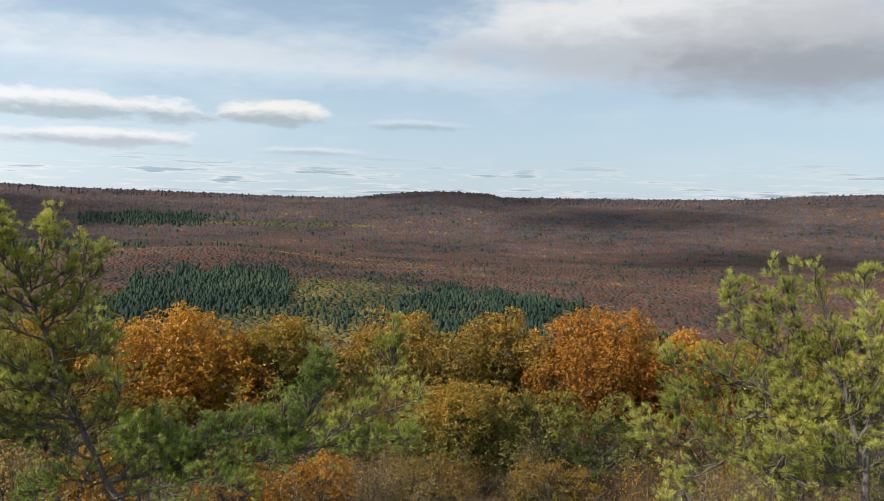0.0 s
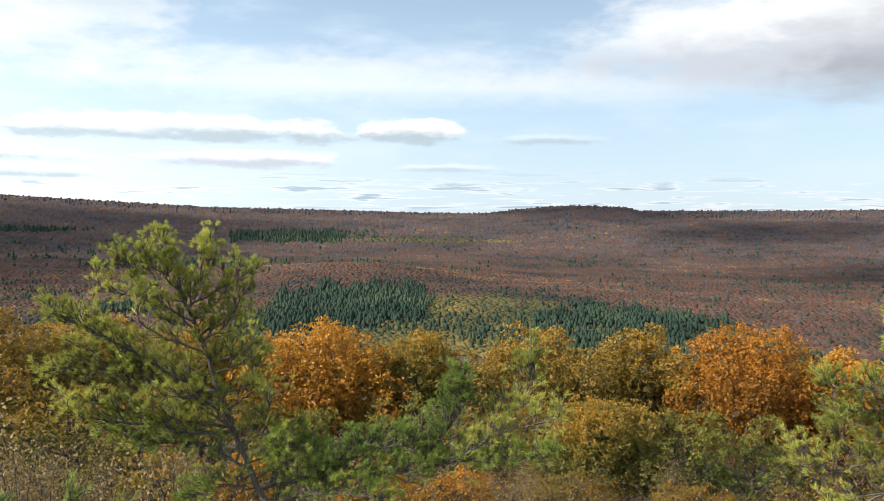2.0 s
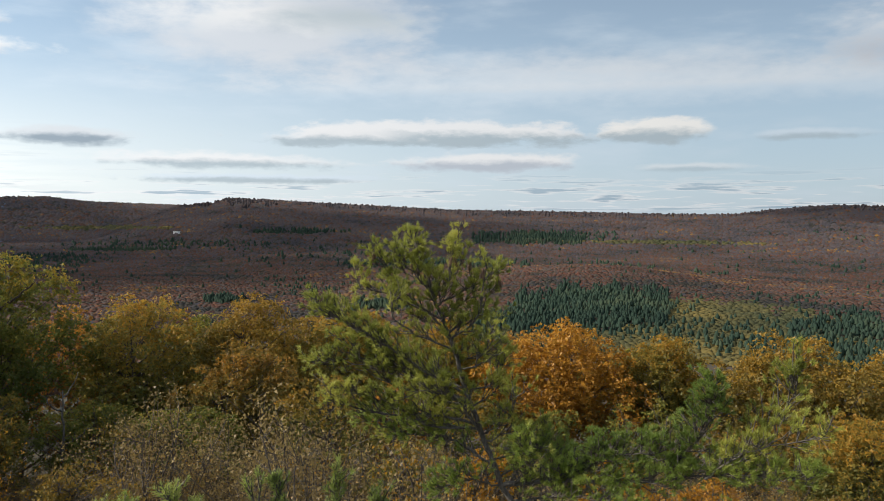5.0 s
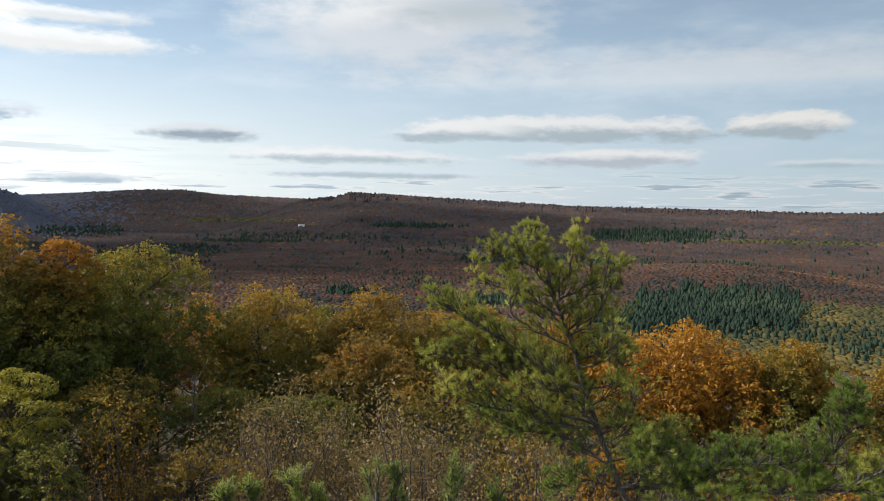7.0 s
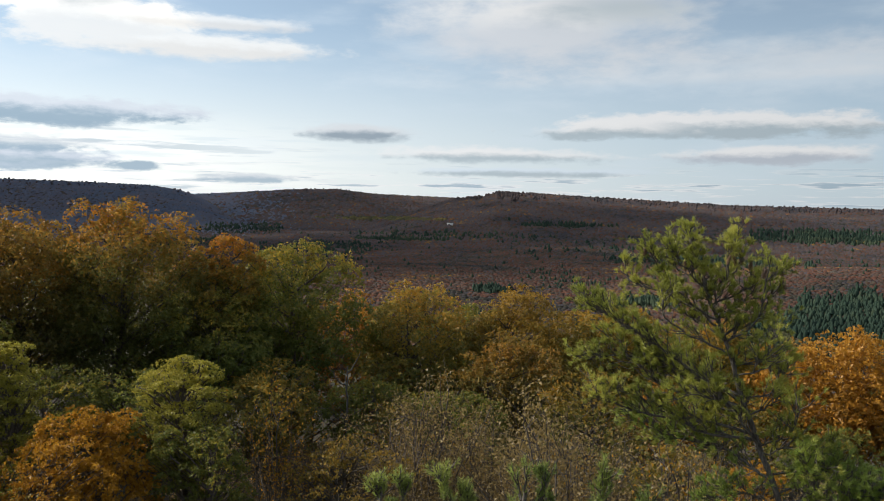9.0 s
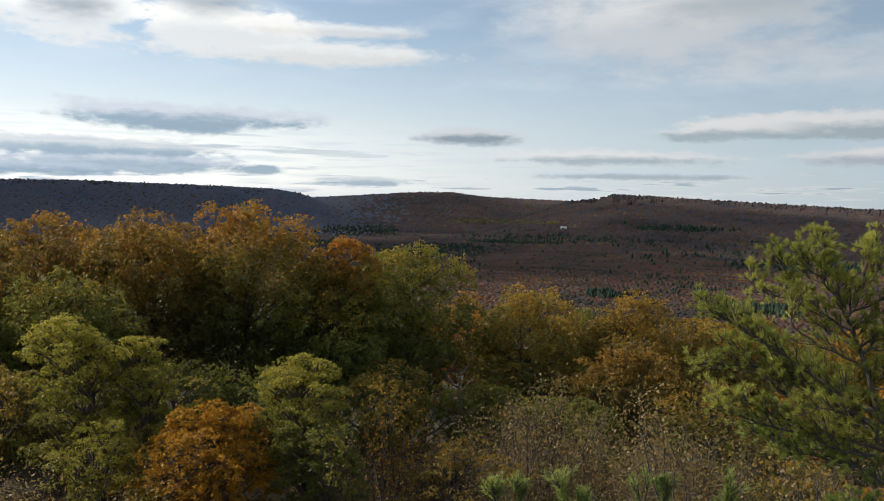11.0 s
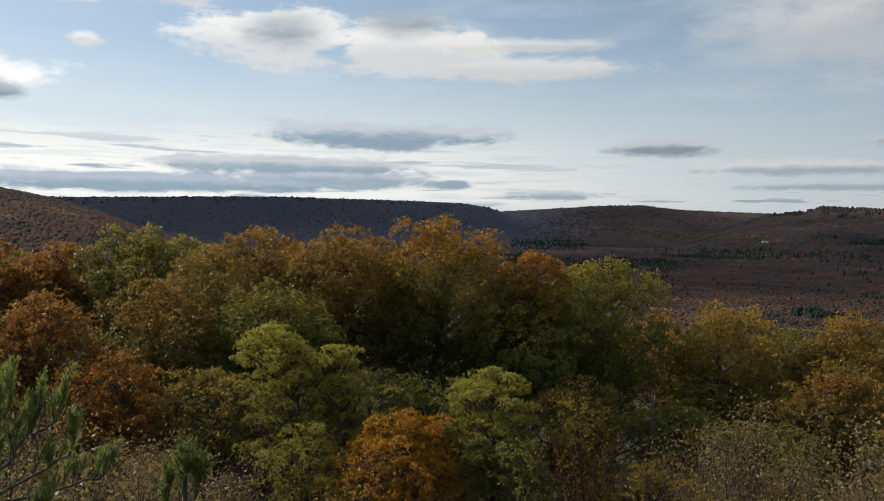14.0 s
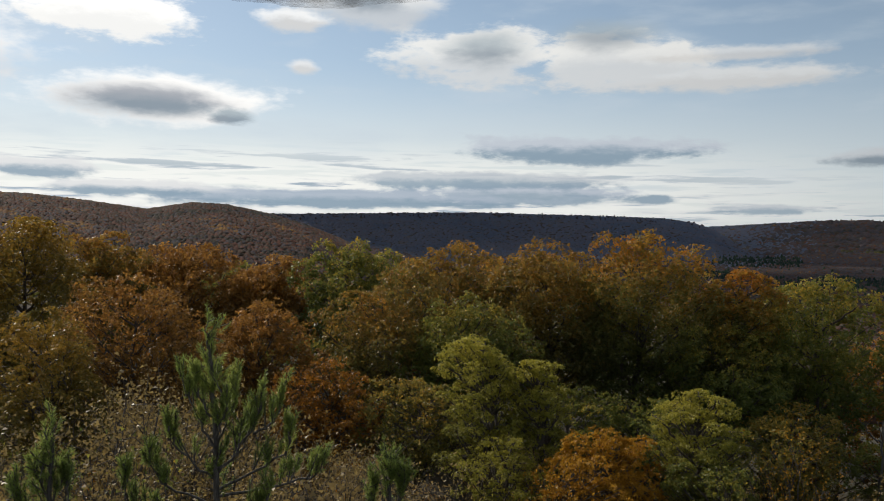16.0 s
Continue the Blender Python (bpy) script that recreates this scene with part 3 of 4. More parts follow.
        s = q[:, 2] * rng.uniform(0.62, 1.0, k)
        if kind == "spire":
            # pointed crowns in drooping tiers
            tall = (2.0 + s * rng.uniform(0.5, 2.0, k)) * np.where(np.hypot(q[:, 0], q[:, 1]) > 1500, 0.6, 1.0)
            rings = ((0.38, 0.66), (0.75, 0.3), (0.9, -0.1))
            sides = 6
        elif kind == "lone":
            s = rng.uniform(2.6, 4.6, k)
            tall = s * rng.uniform(1.6, 2.9, k)
            rings, sides = ((0.6, 0.4), (0.9, -0.6), (0.5, -3.6)), 6
        else:
            # rounded crowns with uneven lobes
            if kind == "dome":
                s = s * 1.1
            tall = 1.2 + s * rng.uniform(0.25, 0.6, k)
            rings = ((0.72, 0.66), (1.05, -0.5)) if kind == "grand" else ((1.05, -0.4),)
            sides = 6 if kind == "grand" else 5
        base = np.stack([q[:, 0], q[:, 1], zz + tall - s * (0.9 if kind == "spire" else 0.45)], -1)
        top = base + np.stack([rng.normal(0, 0.12, k) * s, rng.normal(0, 0.12, k) * s, s * (1.3 if kind == "spire" else 0.5)], -1)
        verts = [top[:, None]]
        turn = rng.uniform(0, 6.28, k)
        for wide, up in rings:
            a = turn[:, None] + np.arange(sides)[None] * 2 * np.pi / sides
            w = wide * s[:, None] * rng.uniform(0.7, 1.25, (k, sides)) * (0.62 if kind == "spire" else 1.0)
            h = s[:, None] * (up * (1.3 if kind == "spire" else 0.5) + rng.uniform(-0.1, 0.1, (k, sides)))
            verts.append(np.stack([base[:, :1] + np.cos(a) * w, base[:, 1:2] + np.sin(a) * w, base[:, 2:] + h], -1))
        v = np.concatenate(verts, 1)
        j = np.arange(sides)
        faces = [np.stack([np.zeros(sides, int), 1 + j, 1 + (j + 1) % sides], -1)]
        for ring in range(len(rings) - 1):
            o = 1 + ring * sides
            a, b, c, d = o + j, o + (j + 1) % sides, o + sides + (j + 1) % sides, o + sides + j
            faces += [np.stack([a, d, c], -1), np.stack([a, c, b], -1)]
        f = np.concatenate(faces)
        f = (np.arange(k)[:, None, None] * v.shape[1] + f[None]).reshape(-1, 3)
        tagged(new(name, mesh(name, v.reshape(-1, 3), f, mat, True)), label, "forest", kind="stuff")


far_woods()


# ---------------------------------------------------------------- broad-leaved trees
def broadleaf(az, r, top_el, wide, mat, label, name="oak_tree", seed=1, leaf=0.0, count=19000, crown=0.9, lobes=58, flat=0.8, group="", category="tree"):
    """A tree at azimuth az and distance r whose top shows at top_el; wide: the crown in degrees; crown: the part of the height in leaf."""
    rng = np.random.default_rng(seed)
    x, y, z = spot(az, r)
    high = EYE + r * math.tan(radians(top_el)) - z
    half = 1.08 * r * math.tan(radians(wide / 2))
    leaf = leaf or 0.0023 * r
    tree = thing(name, (x, y, z - 0.05), label, category, group)
    low = high * (1 - crown)
    mid, hh = (high + low) / 2, (high - low) / 2
    # lobes over a rounded envelope that bulges into a few great domes, with clefts between them
    dome = unit(rng.normal(0, 1, (9, 3)) + [0, 0, 0.25])
    lobe = []
    for k in range(lobes):
        u = (k + 0.5) / lobes
        ph = k * 2.39996 + rng.uniform(-0.4, 0.4)
        zz = 1 - 1.9 * u
        ring = max(0.0, 1 - abs(zz) ** 2.6) ** 0.5
        near = np.max(dome @ unit(np.array([ring * math.cos(ph), ring * math.sin(ph), zz])))
        bulge = 1.06 - 0.52 * min(1.0, math.acos(min(near, 1.0)) / 0.8) ** 2
        size = rng.uniform(0.19, 0.31)
        out = ring * bulge * (0.5 if k % 6 == 5 else 1.0) * (half - size * half * 0.8)
        lobe.append((out * math.cos(ph), out * math.sin(ph), mid + zz * (hh - size * half * flat * 0.8) * (0.35 + 0.65 * bulge), size * half))
    trunk = bend([(0, 0, 0), (rng.normal(0, 0.15), rng.normal(0, 0.15), high * 0.3), (rng.normal(0, 0.3), rng.normal(0, 0.3), high * 0.62), (0, 0, high * 0.88)], 4, rng, 0.03)
    thick = 0.014 * high + 0.03
    part("trunk", mesh("trunk", *tube(trunk, thick, thick * 0.2, 8), BARK, True), tree)
    twigs, cs, ns = [], [], []
    for q, (cx, cy, cz, s) in enumerate(lobe):
        h0 = min(max(low * 0.6, cz - 0.6 * math.hypot(cx, cy) - 0.4), high * 0.8)
        k = np.argmin(abs(trunk[:, 2] - h0))
        a, e = trunk[k], np.array([cx, cy, cz])
        line = bend([a, a + (e - a) * 0.5 + np.array([0, 0, -0.1 * s]), e], 4, rng, 0.04)
        if q % 6 == 3:
            part("limb", mesh("limb", *tube(line, thick * 0.55, thick * 0.12, 6), BARK, True), tree)
        else:
            twigs.append(tube(line[::2], thick * 0.3, thick * 0.07, 4))
        for _ in range(4):
            d = unit(rng.normal(0, 1, 3) + [0, 0, 0.45])
            st = line[rng.integers(4, len(line))]
            twigs.append(tube(np.array([st, st + d * s * 0.5 + rng.normal(0, 0.06, 3), e + d * s * 0.95 * [1, 1, flat]]), thick * 0.1, 0.008, 3))
        # rosettes of leaves at the ends of the twigs
        each = 5
        m = max(6, int(1.5 * count / lobes / each * (s / (0.25 * half)) ** 1.6))
        sprays = unit(rng.normal(0, 1, (max(6, m // 5), 3)) + [0, 0, 0.3])
        pick = rng.integers(0, len(sprays), m)
        d = unit(rng.normal(0, 0.27, (m, 3)) + sprays[pick])
        depth = rng.uniform(0.55, 1.0, (m, 1)) ** 0.6 * rng.uniform(0.8, 1.3, len(sprays))[pick][:, None]
        mids = np.array([cx, cy, cz]) + d * s * depth * [1, 1, flat]
        faced = unit(d * 0.7 + rng.normal(0, 0.35, (m, 3)) + [0, 0, 0.6])
        off = unit(rng.normal(0, 1, (m, each, 3)))
        off = off - faced[:, None] * (off * faced[:, None]).sum(-1, keepdims=True) * 0.7
        cs.append((mids[:, None] + off * leaf * 1.25).reshape(-1, 3))
        ns.append(unit(faced[:, None] * 0.7 + off * 0.3 + rng.normal(0, 0.6, off.shape)).reshape(-1, 3))
    tagged(part("twig_mass", mesh("twig_mass", *joined(twigs), BARK, True), tree), kind="stuff")
    cs, ns = np.concatenate(cs), np.concatenate(ns)
    # the underside of the crown is thin, so that limbs show there
    keepers = (cs[:, 2] > 0.15) & (rng.random(len(cs)) < 0.5 + 0.5 * smooth01((cs[:, 2] - low) / (0.5 * (high - low))))
    cs, ns = cs[keepers], ns[keepers]
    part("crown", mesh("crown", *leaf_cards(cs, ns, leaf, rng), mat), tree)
    return tree


OAKS = "oaks along the slope"
broadleaf(17.9, 52, -7.28, 11.6, ORANGE, "bright orange autumn oak in full leaf", seed=1, count=27026, group=OAKS)
broadleaf(10.8, 54, -8.10, 6.9, OLIVE, "dark olive oak beside a bright orange one", seed=2, group=OAKS)
broadleaf(2.6, 54, -7.60, 11.3, GOLD, "golden olive oak with a broad rounded crown", seed=3, count=24570, group=OAKS)
broadleaf(-4.2, 56, -7.50, 8.6, GOLD, "golden olive oak in full leaf", seed=4, group=OAKS)
broadleaf(-2.5, 44, -11.80, 10.5, OLIVE, "low olive oak below taller oaks", seed=5, group=OAKS)
broadleaf(-11.6, 54, -6.90, 11.0, RUST, "red-orange oak with a rounded crown", seed=6, count=24570, group=OAKS)
broadleaf(-17.5, 56, -7.60, 6.9, ORANGE, "orange oak behind a tall pine", seed=7, group=OAKS)
broadleaf(-23.5, 56, -7.80, 9.9, OLIVE, "olive oak behind a tall pine", seed=8, group=OAKS)
broadleaf(25.5, 54, -7.00, 8.6, OLIVE, "olive oak half hidden by a tall pine", seed=9, group=OAKS)
broadleaf(32.5, 50, -6.00, 9.2, OLIVE, "olive-green oak half hidden by a tall pine", seed=10, group=OAKS)
broadleaf(39.6, 48, -5.4, 9.9, GOLD, "yellow-green oak with a rounded crown", seed=11, group=OAKS)
broadleaf(40.0, 40, -8.60, 8.6, BRONZE, "low bronze oak in front of taller oaks", seed=12, count=14742, group=OAKS)
broadleaf(46.8, 46, -5.1, 10.1, OLIVE, "olive oak with an orange top", seed=13, group=OAKS)
broadleaf(54.6, 44, -2.6, 10.9, GREEN, "dark green oak with yellow tips", seed=14, count=24570, group=OAKS)
broadleaf(59.5, 42, -2.0, 7.2, FLAME, "green oak with a glowing red-orange top", seed=15, group=OAKS)
broadleaf(65.6, 42, 0.1, 12.3, FLAME, "large dark olive oak with an orange top", seed=16, count=29484, group=OAKS)
broadleaf(72.1, 43, -0.45, 11.7, BRONZE, "large olive oak turning orange", seed=17, count=27026, group=OAKS)
broadleaf(78.2, 45, -0.80, 10.5, BRONZE, "orange-brown oak in full leaf", seed=18, count=22112, group=OAKS)
broadleaf(85.1, 50, -0.55, 8.9, GREEN, "rounded green oak among orange ones", seed=19, group=OAKS)
broadleaf(91.0, 52, -1.50, 7.6, CHESTNUT, "russet oak in a long row of oaks", seed=20, group=OAKS)
broadleaf(96.0, 54, -0.60, 8.6, CHESTNUT, "chestnut-brown oak in a long row of oaks", seed=21, group=OAKS)
broadleaf(101.2, 52, -0.30, 7.4, BRONZE, "olive and rust oak in a long row of oaks", seed=22, group=OAKS)
broadleaf(105.6, 46, 1.05, 8.6, GOLD, "tall yellow-green oak beside orange ones", seed=23, group=OAKS)
broadleaf(111.5, 46, 0.60, 9.2, OLIVE, "olive oak at the end of the row", seed=24, group=OAKS)
broadleaf(98.7, 36, -3.00, 12.3, CHESTNUT, "spreading orange-brown oak in front of the row", seed=25, count=22112, group=OAKS)
broadleaf(104.3, 31, -5.20, 9.9, GOLD, "low golden oak with a spreading crown", seed=26, group=OAKS)
broadleaf(91.5, 38, -4.20, 9.2, CHESTNUT, "low russet oak among undergrowth", seed=27, count=14742, group=OAKS)
broadleaf(83.0, 40, -3.80, 9.9, BRONZE, "dark olive oak among undergrowth", seed=28, count=17198, group=OAKS)
broadleaf(77.5, 38, -4.20, 9.9, GREEN, "dark green oak behind a lime-yellow tree", seed=29, count=17198, group=OAKS)
broadleaf(60.0, 40, -6.00, 9.9, GREEN, "dark green oak behind a lime-yellow tree", seed=30, count=17198, group=OAKS)

# a second row behind, seen between the crowns
rng = np.random.default_rng(33)
BEHIND = ((-26, -8.6), (-20, -8.5), (-14, -8.3), (-8, -8.6), (-1, -8.7), (6.5, -9.2), (13.5, -8.8), (22, -8.2), (29, -7.4), (36, -6.9), (43, -6.6), (50.5, -6.0), (57, -4.6), (62.5, -3.6), (69, -1.7), (75.5, -1.7), (81.5, -1.9), (88, -2.3), (93.5, -2.2), (99, -1.7), (108, -0.6))
for k, (az, el) in enumerate(BEHIND):
    broadleaf(az, 64.0, el, 8.0, (OLIVE, GOLD, GREEN, ORANGE)[k % 4], ("olive", "golden", "green", "orange")[k % 4] + " oak behind the front row of oaks", seed=100 + k, count=7500, lobes=30, group=OAKS)

# low growth under the oaks
for k, az in enumerate(range(-30, 114, 6)):
    el = float(np.interp(az, (-30, 20, 30, 55, 62, 112), (-12.2, -12.4, -10.6, -9.4, -7.8, -6.2)))
    broadleaf(az + rng.uniform(-1.5, 1.5), 45.0, el + rng.uniform(-0.6, 0.3), 9.0, ((GREEN, BRONZE, RUST, OLIVE) if az > 24 else (GREEN, OLIVE, BRONZE, GREEN))[k % 4], (("green", "bronze", "russet", "olive") if az > 24 else ("green", "olive", "bronze", "green"))[k % 4] + " saplings under the oaks", "sapling", 140 + k, 0.0, 3800, 0.95, 26, 0.7, "undergrowth")

# small trees in front of the oaks
for az, r, el, wide, mat, seed, count, label in (
        (76.0, 27.0, -6.6, 7.0, LIME, 41, 14000, "lacy lime-yellow tree in front of dark oaks"),
        (72.4, 26.5, -8.0, 5.2, LIME, 42, 10000, "slender lime-yellow tree beside a larger one"),
        (74.2, 24.0, -13.4, 7.0, LIME, 43, 9000, "low lime-green bush under lime-yellow trees"),
        (61.8, 25.0, -9.9, 6.2, LIME, 44, 13000, "small pale green tree beside an orange bush"),
        (60.4, 23.5, -13.2, 7.0, GREEN, 45, 8000, "low dark green bush under a pale tree"),
        (67.2, 24.0, -12.2, 8.2, AMBER, 46, 11000, "glowing orange bush under the trees"),
        (69.8, 22.5, -14.6, 9.0, AMBER, 47, 8000, "low orange bush under the trees"),
        (51.2, 23.5, -14.7, 10.0, GOLD, 48, 4500, "thin golden-brown bush among bare shrubs"),
        (23.0, 24.0, -15.8, 5.0, AMBER, 49, 4500, "bright orange bush below a pine"),
        (14.0, 27.0, -16.0, 7.0, AMBER, 59, 5000, "bright orange bush below a pine"),
        (0.5, 31.0, -17.2, 7.0, BRONZE, 60, 5000, "bronze bush among tan shrubs"),
        (-8.0, 33.0, -17.2, 7.0, BRONZE, 61, 5000, "bronze bush among tan shrubs"),
        (29.0, 26.0, -15.0, 7.0, OLIVE, 62, 5000, "olive bush below a pine"),
        (8.0, 30.0, -16.6, 8.0, ORANGE, 50, 5000, "bright orange bush behind a pine limb"),
        (49.0, 37.0, -11.2, 9.0, GREEN, 51, 7000, "dark green bush at the foot of the oaks"),
        (56.0, 36.0, -10.8, 9.0, OLIVE, 52, 7000, "olive bush at the foot of the oaks"),
        (63.5, 34.0, -10.6, 9.0, GREEN, 53, 7000, "dark green bush at the foot of the oaks"),
        (70.0, 34.0, -10.4, 9.0, GREEN, 54, 7000, "dark green bush at the foot of the oaks"),
        (80.5, 33.0, -9.6, 9.0, OLIVE, 55, 7000, "olive bush at the foot of the oaks"),
        (87.0, 33.0, -9.0, 9.0, RUST, 56, 7000, "russet bush among the shrubs"),
        (34.0, 37.0, -11.0, 9.0, OLIVE, 57, 7000, "olive bush at the foot of the oaks"),
        (43.0, 36.0, -11.6, 9.0, GREEN, 58, 7000, "dark green bush at the foot of the oaks")):
    broadleaf(az, r, el, wide, mat, label, "small_tree" if el > -12 else "leafy_bush", seed, (0.0017 if mat is LIME else 0.0022) * r, int(count * (1.5 if mat is LIME else 1.4)), 0.74 if mat is LIME and el > -12 else 0.97, 70, 0.4 if mat is LIME else 0.62, "undergrowth", "tree" if el > -12 else "bush")

# ---------------------------------------------------------------- bare shrubs
def shrub(mat, label, seed, high, half, count):
    rng = np.random.default_rng(seed)
    bush = thing("shrub", (0, 0, 0), label, "shrub", "undergrowth")
    stems, tips = [], []
    for q in range(20):
        a, l = rng.uniform(0, 6.28), rng.uniform(0.1, 1.0)
        e = np.array([math.cos(a) * half * l, math.sin(a) * half * l, high * rng.uniform(0.65, 1.0) * (1 - 0.35 * l * l)])
        line = bend([(rng.normal(0, 0.2), rng.normal(0, 0.2), 0), e * [0.5, 0.5, 0.6] + rng.normal(0, 0.1, 3), e], 3, rng, 0.03)
        if q < 4:
            part("stem", mesh("stem", *tube(line, 0.035, 0.01, 5), TWIG, True), bush)
        else:
            stems.append(tube(line[::2], 0.02, 0.006, 3))
        for _ in range(6):
            st = line[rng.integers(2, len(line))]
            d = unit(rng.normal(0, 1, 3) + [0, 0, 0.9]) * rng.uniform(0.4, 1.0)
            stems.append(tube(np.array([st, st + d]), 0.007, 0.003, 3))
            tips.append(st + d * rng.uniform(0.3, 1.0))
    tagged(part("twig_mass", mesh("twig_mass", *joined(stems), TWIG, True), bush), kind="stuff")
    tips = np.array(tips)
    c = tips[rng.integers(0, len(tips), count)] + rng.normal(0, 0.2, (count, 3))
    c[:, 2] = np.maximum(c[:, 2], 0.1)
    part("foliage", mesh("foliage", *leaf_cards(c, rng.normal(0, 1, (count, 3)) + [0, 0, 0.4], 0.043, rng, 1.3), mat), bush)
    return bush


TALL = (5.1, 4.5, 4.7, 4.3, 4.8)
kinds = [shrub(TAN, "bare grey-brown shrub with a few dry leaves", 61, 4.2, 2.0, 2600),
         shrub(TAN, "tan shrub with dry curled leaves", 62, 3.6, 2.1, 3300),
         shrub(AMBER, "thin shrub with orange-brown leaves", 63, 3.8, 1.8, 1900),
         shrub(GREEN, "olive shrub thinning out in autumn", 64, 3.4, 1.8, 1900),
         shrub(RUST, "russet shrub with small leaves", 65, 3.9, 1.8, 1900)]
rng = np.random.default_rng(70)
first = set()
for az0, az1, r0, r1, count, odds in ((24, 60, 19, 38, 60, (0.42, 0.4, 0.1, 0.04, 0.04)), (60, 86, 18, 36, 40, (0.34, 0.4, 0.1, 0.08, 0.08)), (84, 114, 13, 36, 84, (0.34, 0.36, 0.05, 0.07, 0.18)), (-32, 28, 25, 50, 95, (0.15, 0.45, 0.2, 0.08, 0.12))):
    for _ in range(count):
        az, r = rng.uniform(az0, az1), math.sqrt(rng.uniform(r0 * r0, r1 * r1))
        k = int(rng.choice(5, p=odds))
        x, y, z = spot(az, r)
        roof = float(np.interp(az, (-30, 20, 26, 45, 62, 84, 92, 112), (-16.2, -16.4, -15.8, -12.8, -15.5, -15.2, -11.0, -10.0))) - abs(rng.normal(0, 1.3))
        s = (EYE + r * math.tan(radians(roof)) - z) / TALL[k]
        if s < 0.3:
            continue
        s = min(s, 1.35)
        m = pose(x, y, z - 0.06, 0, 0, rng.uniform(0, 360)) @ Matrix.Diagonal((s, s, s * rng.uniform(0.85, 1.15), 1))
        if k in first:
            copy_thing(kinds[k], m)
        else:
            first.add(k)
            kinds[k].matrix_basis = m

# ---------------------------------------------------------------- pines
def needles(tips, dirs, rng, count=34, long=0.1, brush=0.05):
    """A brush of needles round each shoot's end: they spring from its last stretch, brush metres long, and point forwards and out."""
    k = len(tips)
    d = np.repeat(unit(dirs), count, 0)
    back = rng.uniform(0, 1, (k * count, 1))
    c = np.repeat(tips, count, 0) - d * back * brush
    side = rng.normal(0, 1, (k * count, 3))
    side = unit(side - d * (side * d).sum(-1, keepdims=True))
    lean = rng.uniform(0.25, 1.0, (k * count, 1)) + 0.25 * back
    n_ = unit(d + side * lean)
    l = long * rng.uniform(0.8, 1.1, (k * count, 1)) * np.repeat(rng.uniform(0.7, 1.2, (k, 1)), count, 0)
    w = unit(np.cross(n_, rng.normal(0, 1, (k * count, 3)))) * 0.0052
    v = np.stack([c - w * 0.65, c + w * 0.65, c + n_ * l - [0, 0, 0.01]], 1).reshape(-1, 3)
    return v, np.arange(k * count * 3).reshape(-1, 3)


class Pine:
    """A white pine: a trunk, limbs given by a few places each, twigs with tufts of needles, and cones."""

    def __init__(self, base, label, seed, thick):
        self.rng = np.random.default_rng(seed)
        self.tree = thing("pine_tree", base, label, "tree", "pines by the lookout")
        self.base, self.thick = np.array(base, float), thick
        self.tips, self.dirs, self.low, self.sub, self.cones, self.shaded = [], [], [], [], [], False

    def trunk(self, *points):
        line = bend([p - self.base for p in np.array([self.base, *points], float)], 6, self.rng, 0.01)
        part("trunk", mesh("trunk", *tube(line, self.thick, 0.014, 9), PINE_BARK, True), self.tree)
        self.line = line
        self.shoots(line[len(line) // 2:], 1.3, 0.55)

    def skirt(self, z0, z1, reach):
        """Whorls of lower boughs round the trunk, shorter towards the top."""
        for z in np.arange(z0, z1, 0.6):
            p = self.base + self.line[np.argmin(abs(self.line[:, 2] + self.base[2] - z))]
            first = self.rng.uniform(0, 6.28)
            for k in range(4):
                a = first + k * 1.57 + self.rng.normal(0, 0.2)
                l = reach * self.rng.uniform(0.75, 1.1) * (1.15 - 0.5 * (z - z0) / (z1 - z0))
                out = np.array([math.cos(a) * l, math.sin(a) * l, 0.0])
                self.limb(p, p + out * 0.55 + [0, 0, -0.02], p + out + [0, 0, 0.12], full=0.13, start=0.35, reach=0.8)

    def limb(self, *points, full=1.0, cones=0, start=0.12, reach=1.0, upright=0.45):
        line = bend([p - self.base for p in np.array(points, float)], 6, self.rng, 0.012)
        line = line[0] + (line - line[0]) * 0.94
        size = np.linalg.norm(line[-1] - line[0])
        bough = part("limb", mesh("limb", *tube(line, 0.008 + 0.007 * size, 0.005, 6), PINE_BARK, True), self.tree)
        # boughs that start low count as shaded: darker needles, denser growth
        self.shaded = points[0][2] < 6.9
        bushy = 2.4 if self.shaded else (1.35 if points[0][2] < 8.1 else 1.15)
        if points[0][2] > 8.6:
            reach *= 0.62
        self.shoots(line[int(len(line) * start):], full * bushy, reach, upright)
        for _ in range(cones):
            self.cones.append((bough, line[self.rng.integers(len(line) // 2, len(line))] + self.rng.normal(0, 0.07, 3)))

    def shoots(self, line, full, reach=1.0, upright=0.45):
        rng = self.rng
        d = unit(np.gradient(line, axis=0))
        size = np.linalg.norm(np.diff(line, axis=0), axis=1).sum()
        for _ in range(int(size * 13 * full) + 3):
            k = rng.integers(0, len(line))
            st = line[k] + rng.normal(0, 0.01, 3)
            g = unit(d[k] * 0.75 + rng.normal(0, 0.55, 3) + [0, 0, upright])
            l = rng.uniform(0.16, 0.5) * reach * (1.15 - 0.55 * k / len(line))
            en = st + g * l + np.array([0, 0, 0.2 * l])
            self.sub.append(tube(np.array([st, st + g * l * 0.55, en]), 0.008, 0.005, 4))
            self.tip(en, g + [0, 0, 0.6])
            for _ in range(rng.integers(2, 5)):
                s2 = st + g * l * rng.uniform(0.3, 0.9)
                g2 = unit(g * 0.8 + rng.normal(0, 0.55, 3) + [0, 0, upright * 0.8])
                e2 = s2 + g2 * rng.uniform(0.1, 0.24) * (0.4 + 0.6 * reach)
                self.sub.append(tube(np.array([s2, (s2 + e2) / 2, e2]), 0.0055, 0.004, 3))
                self.tip(e2, g2 + [0, 0, 0.6])
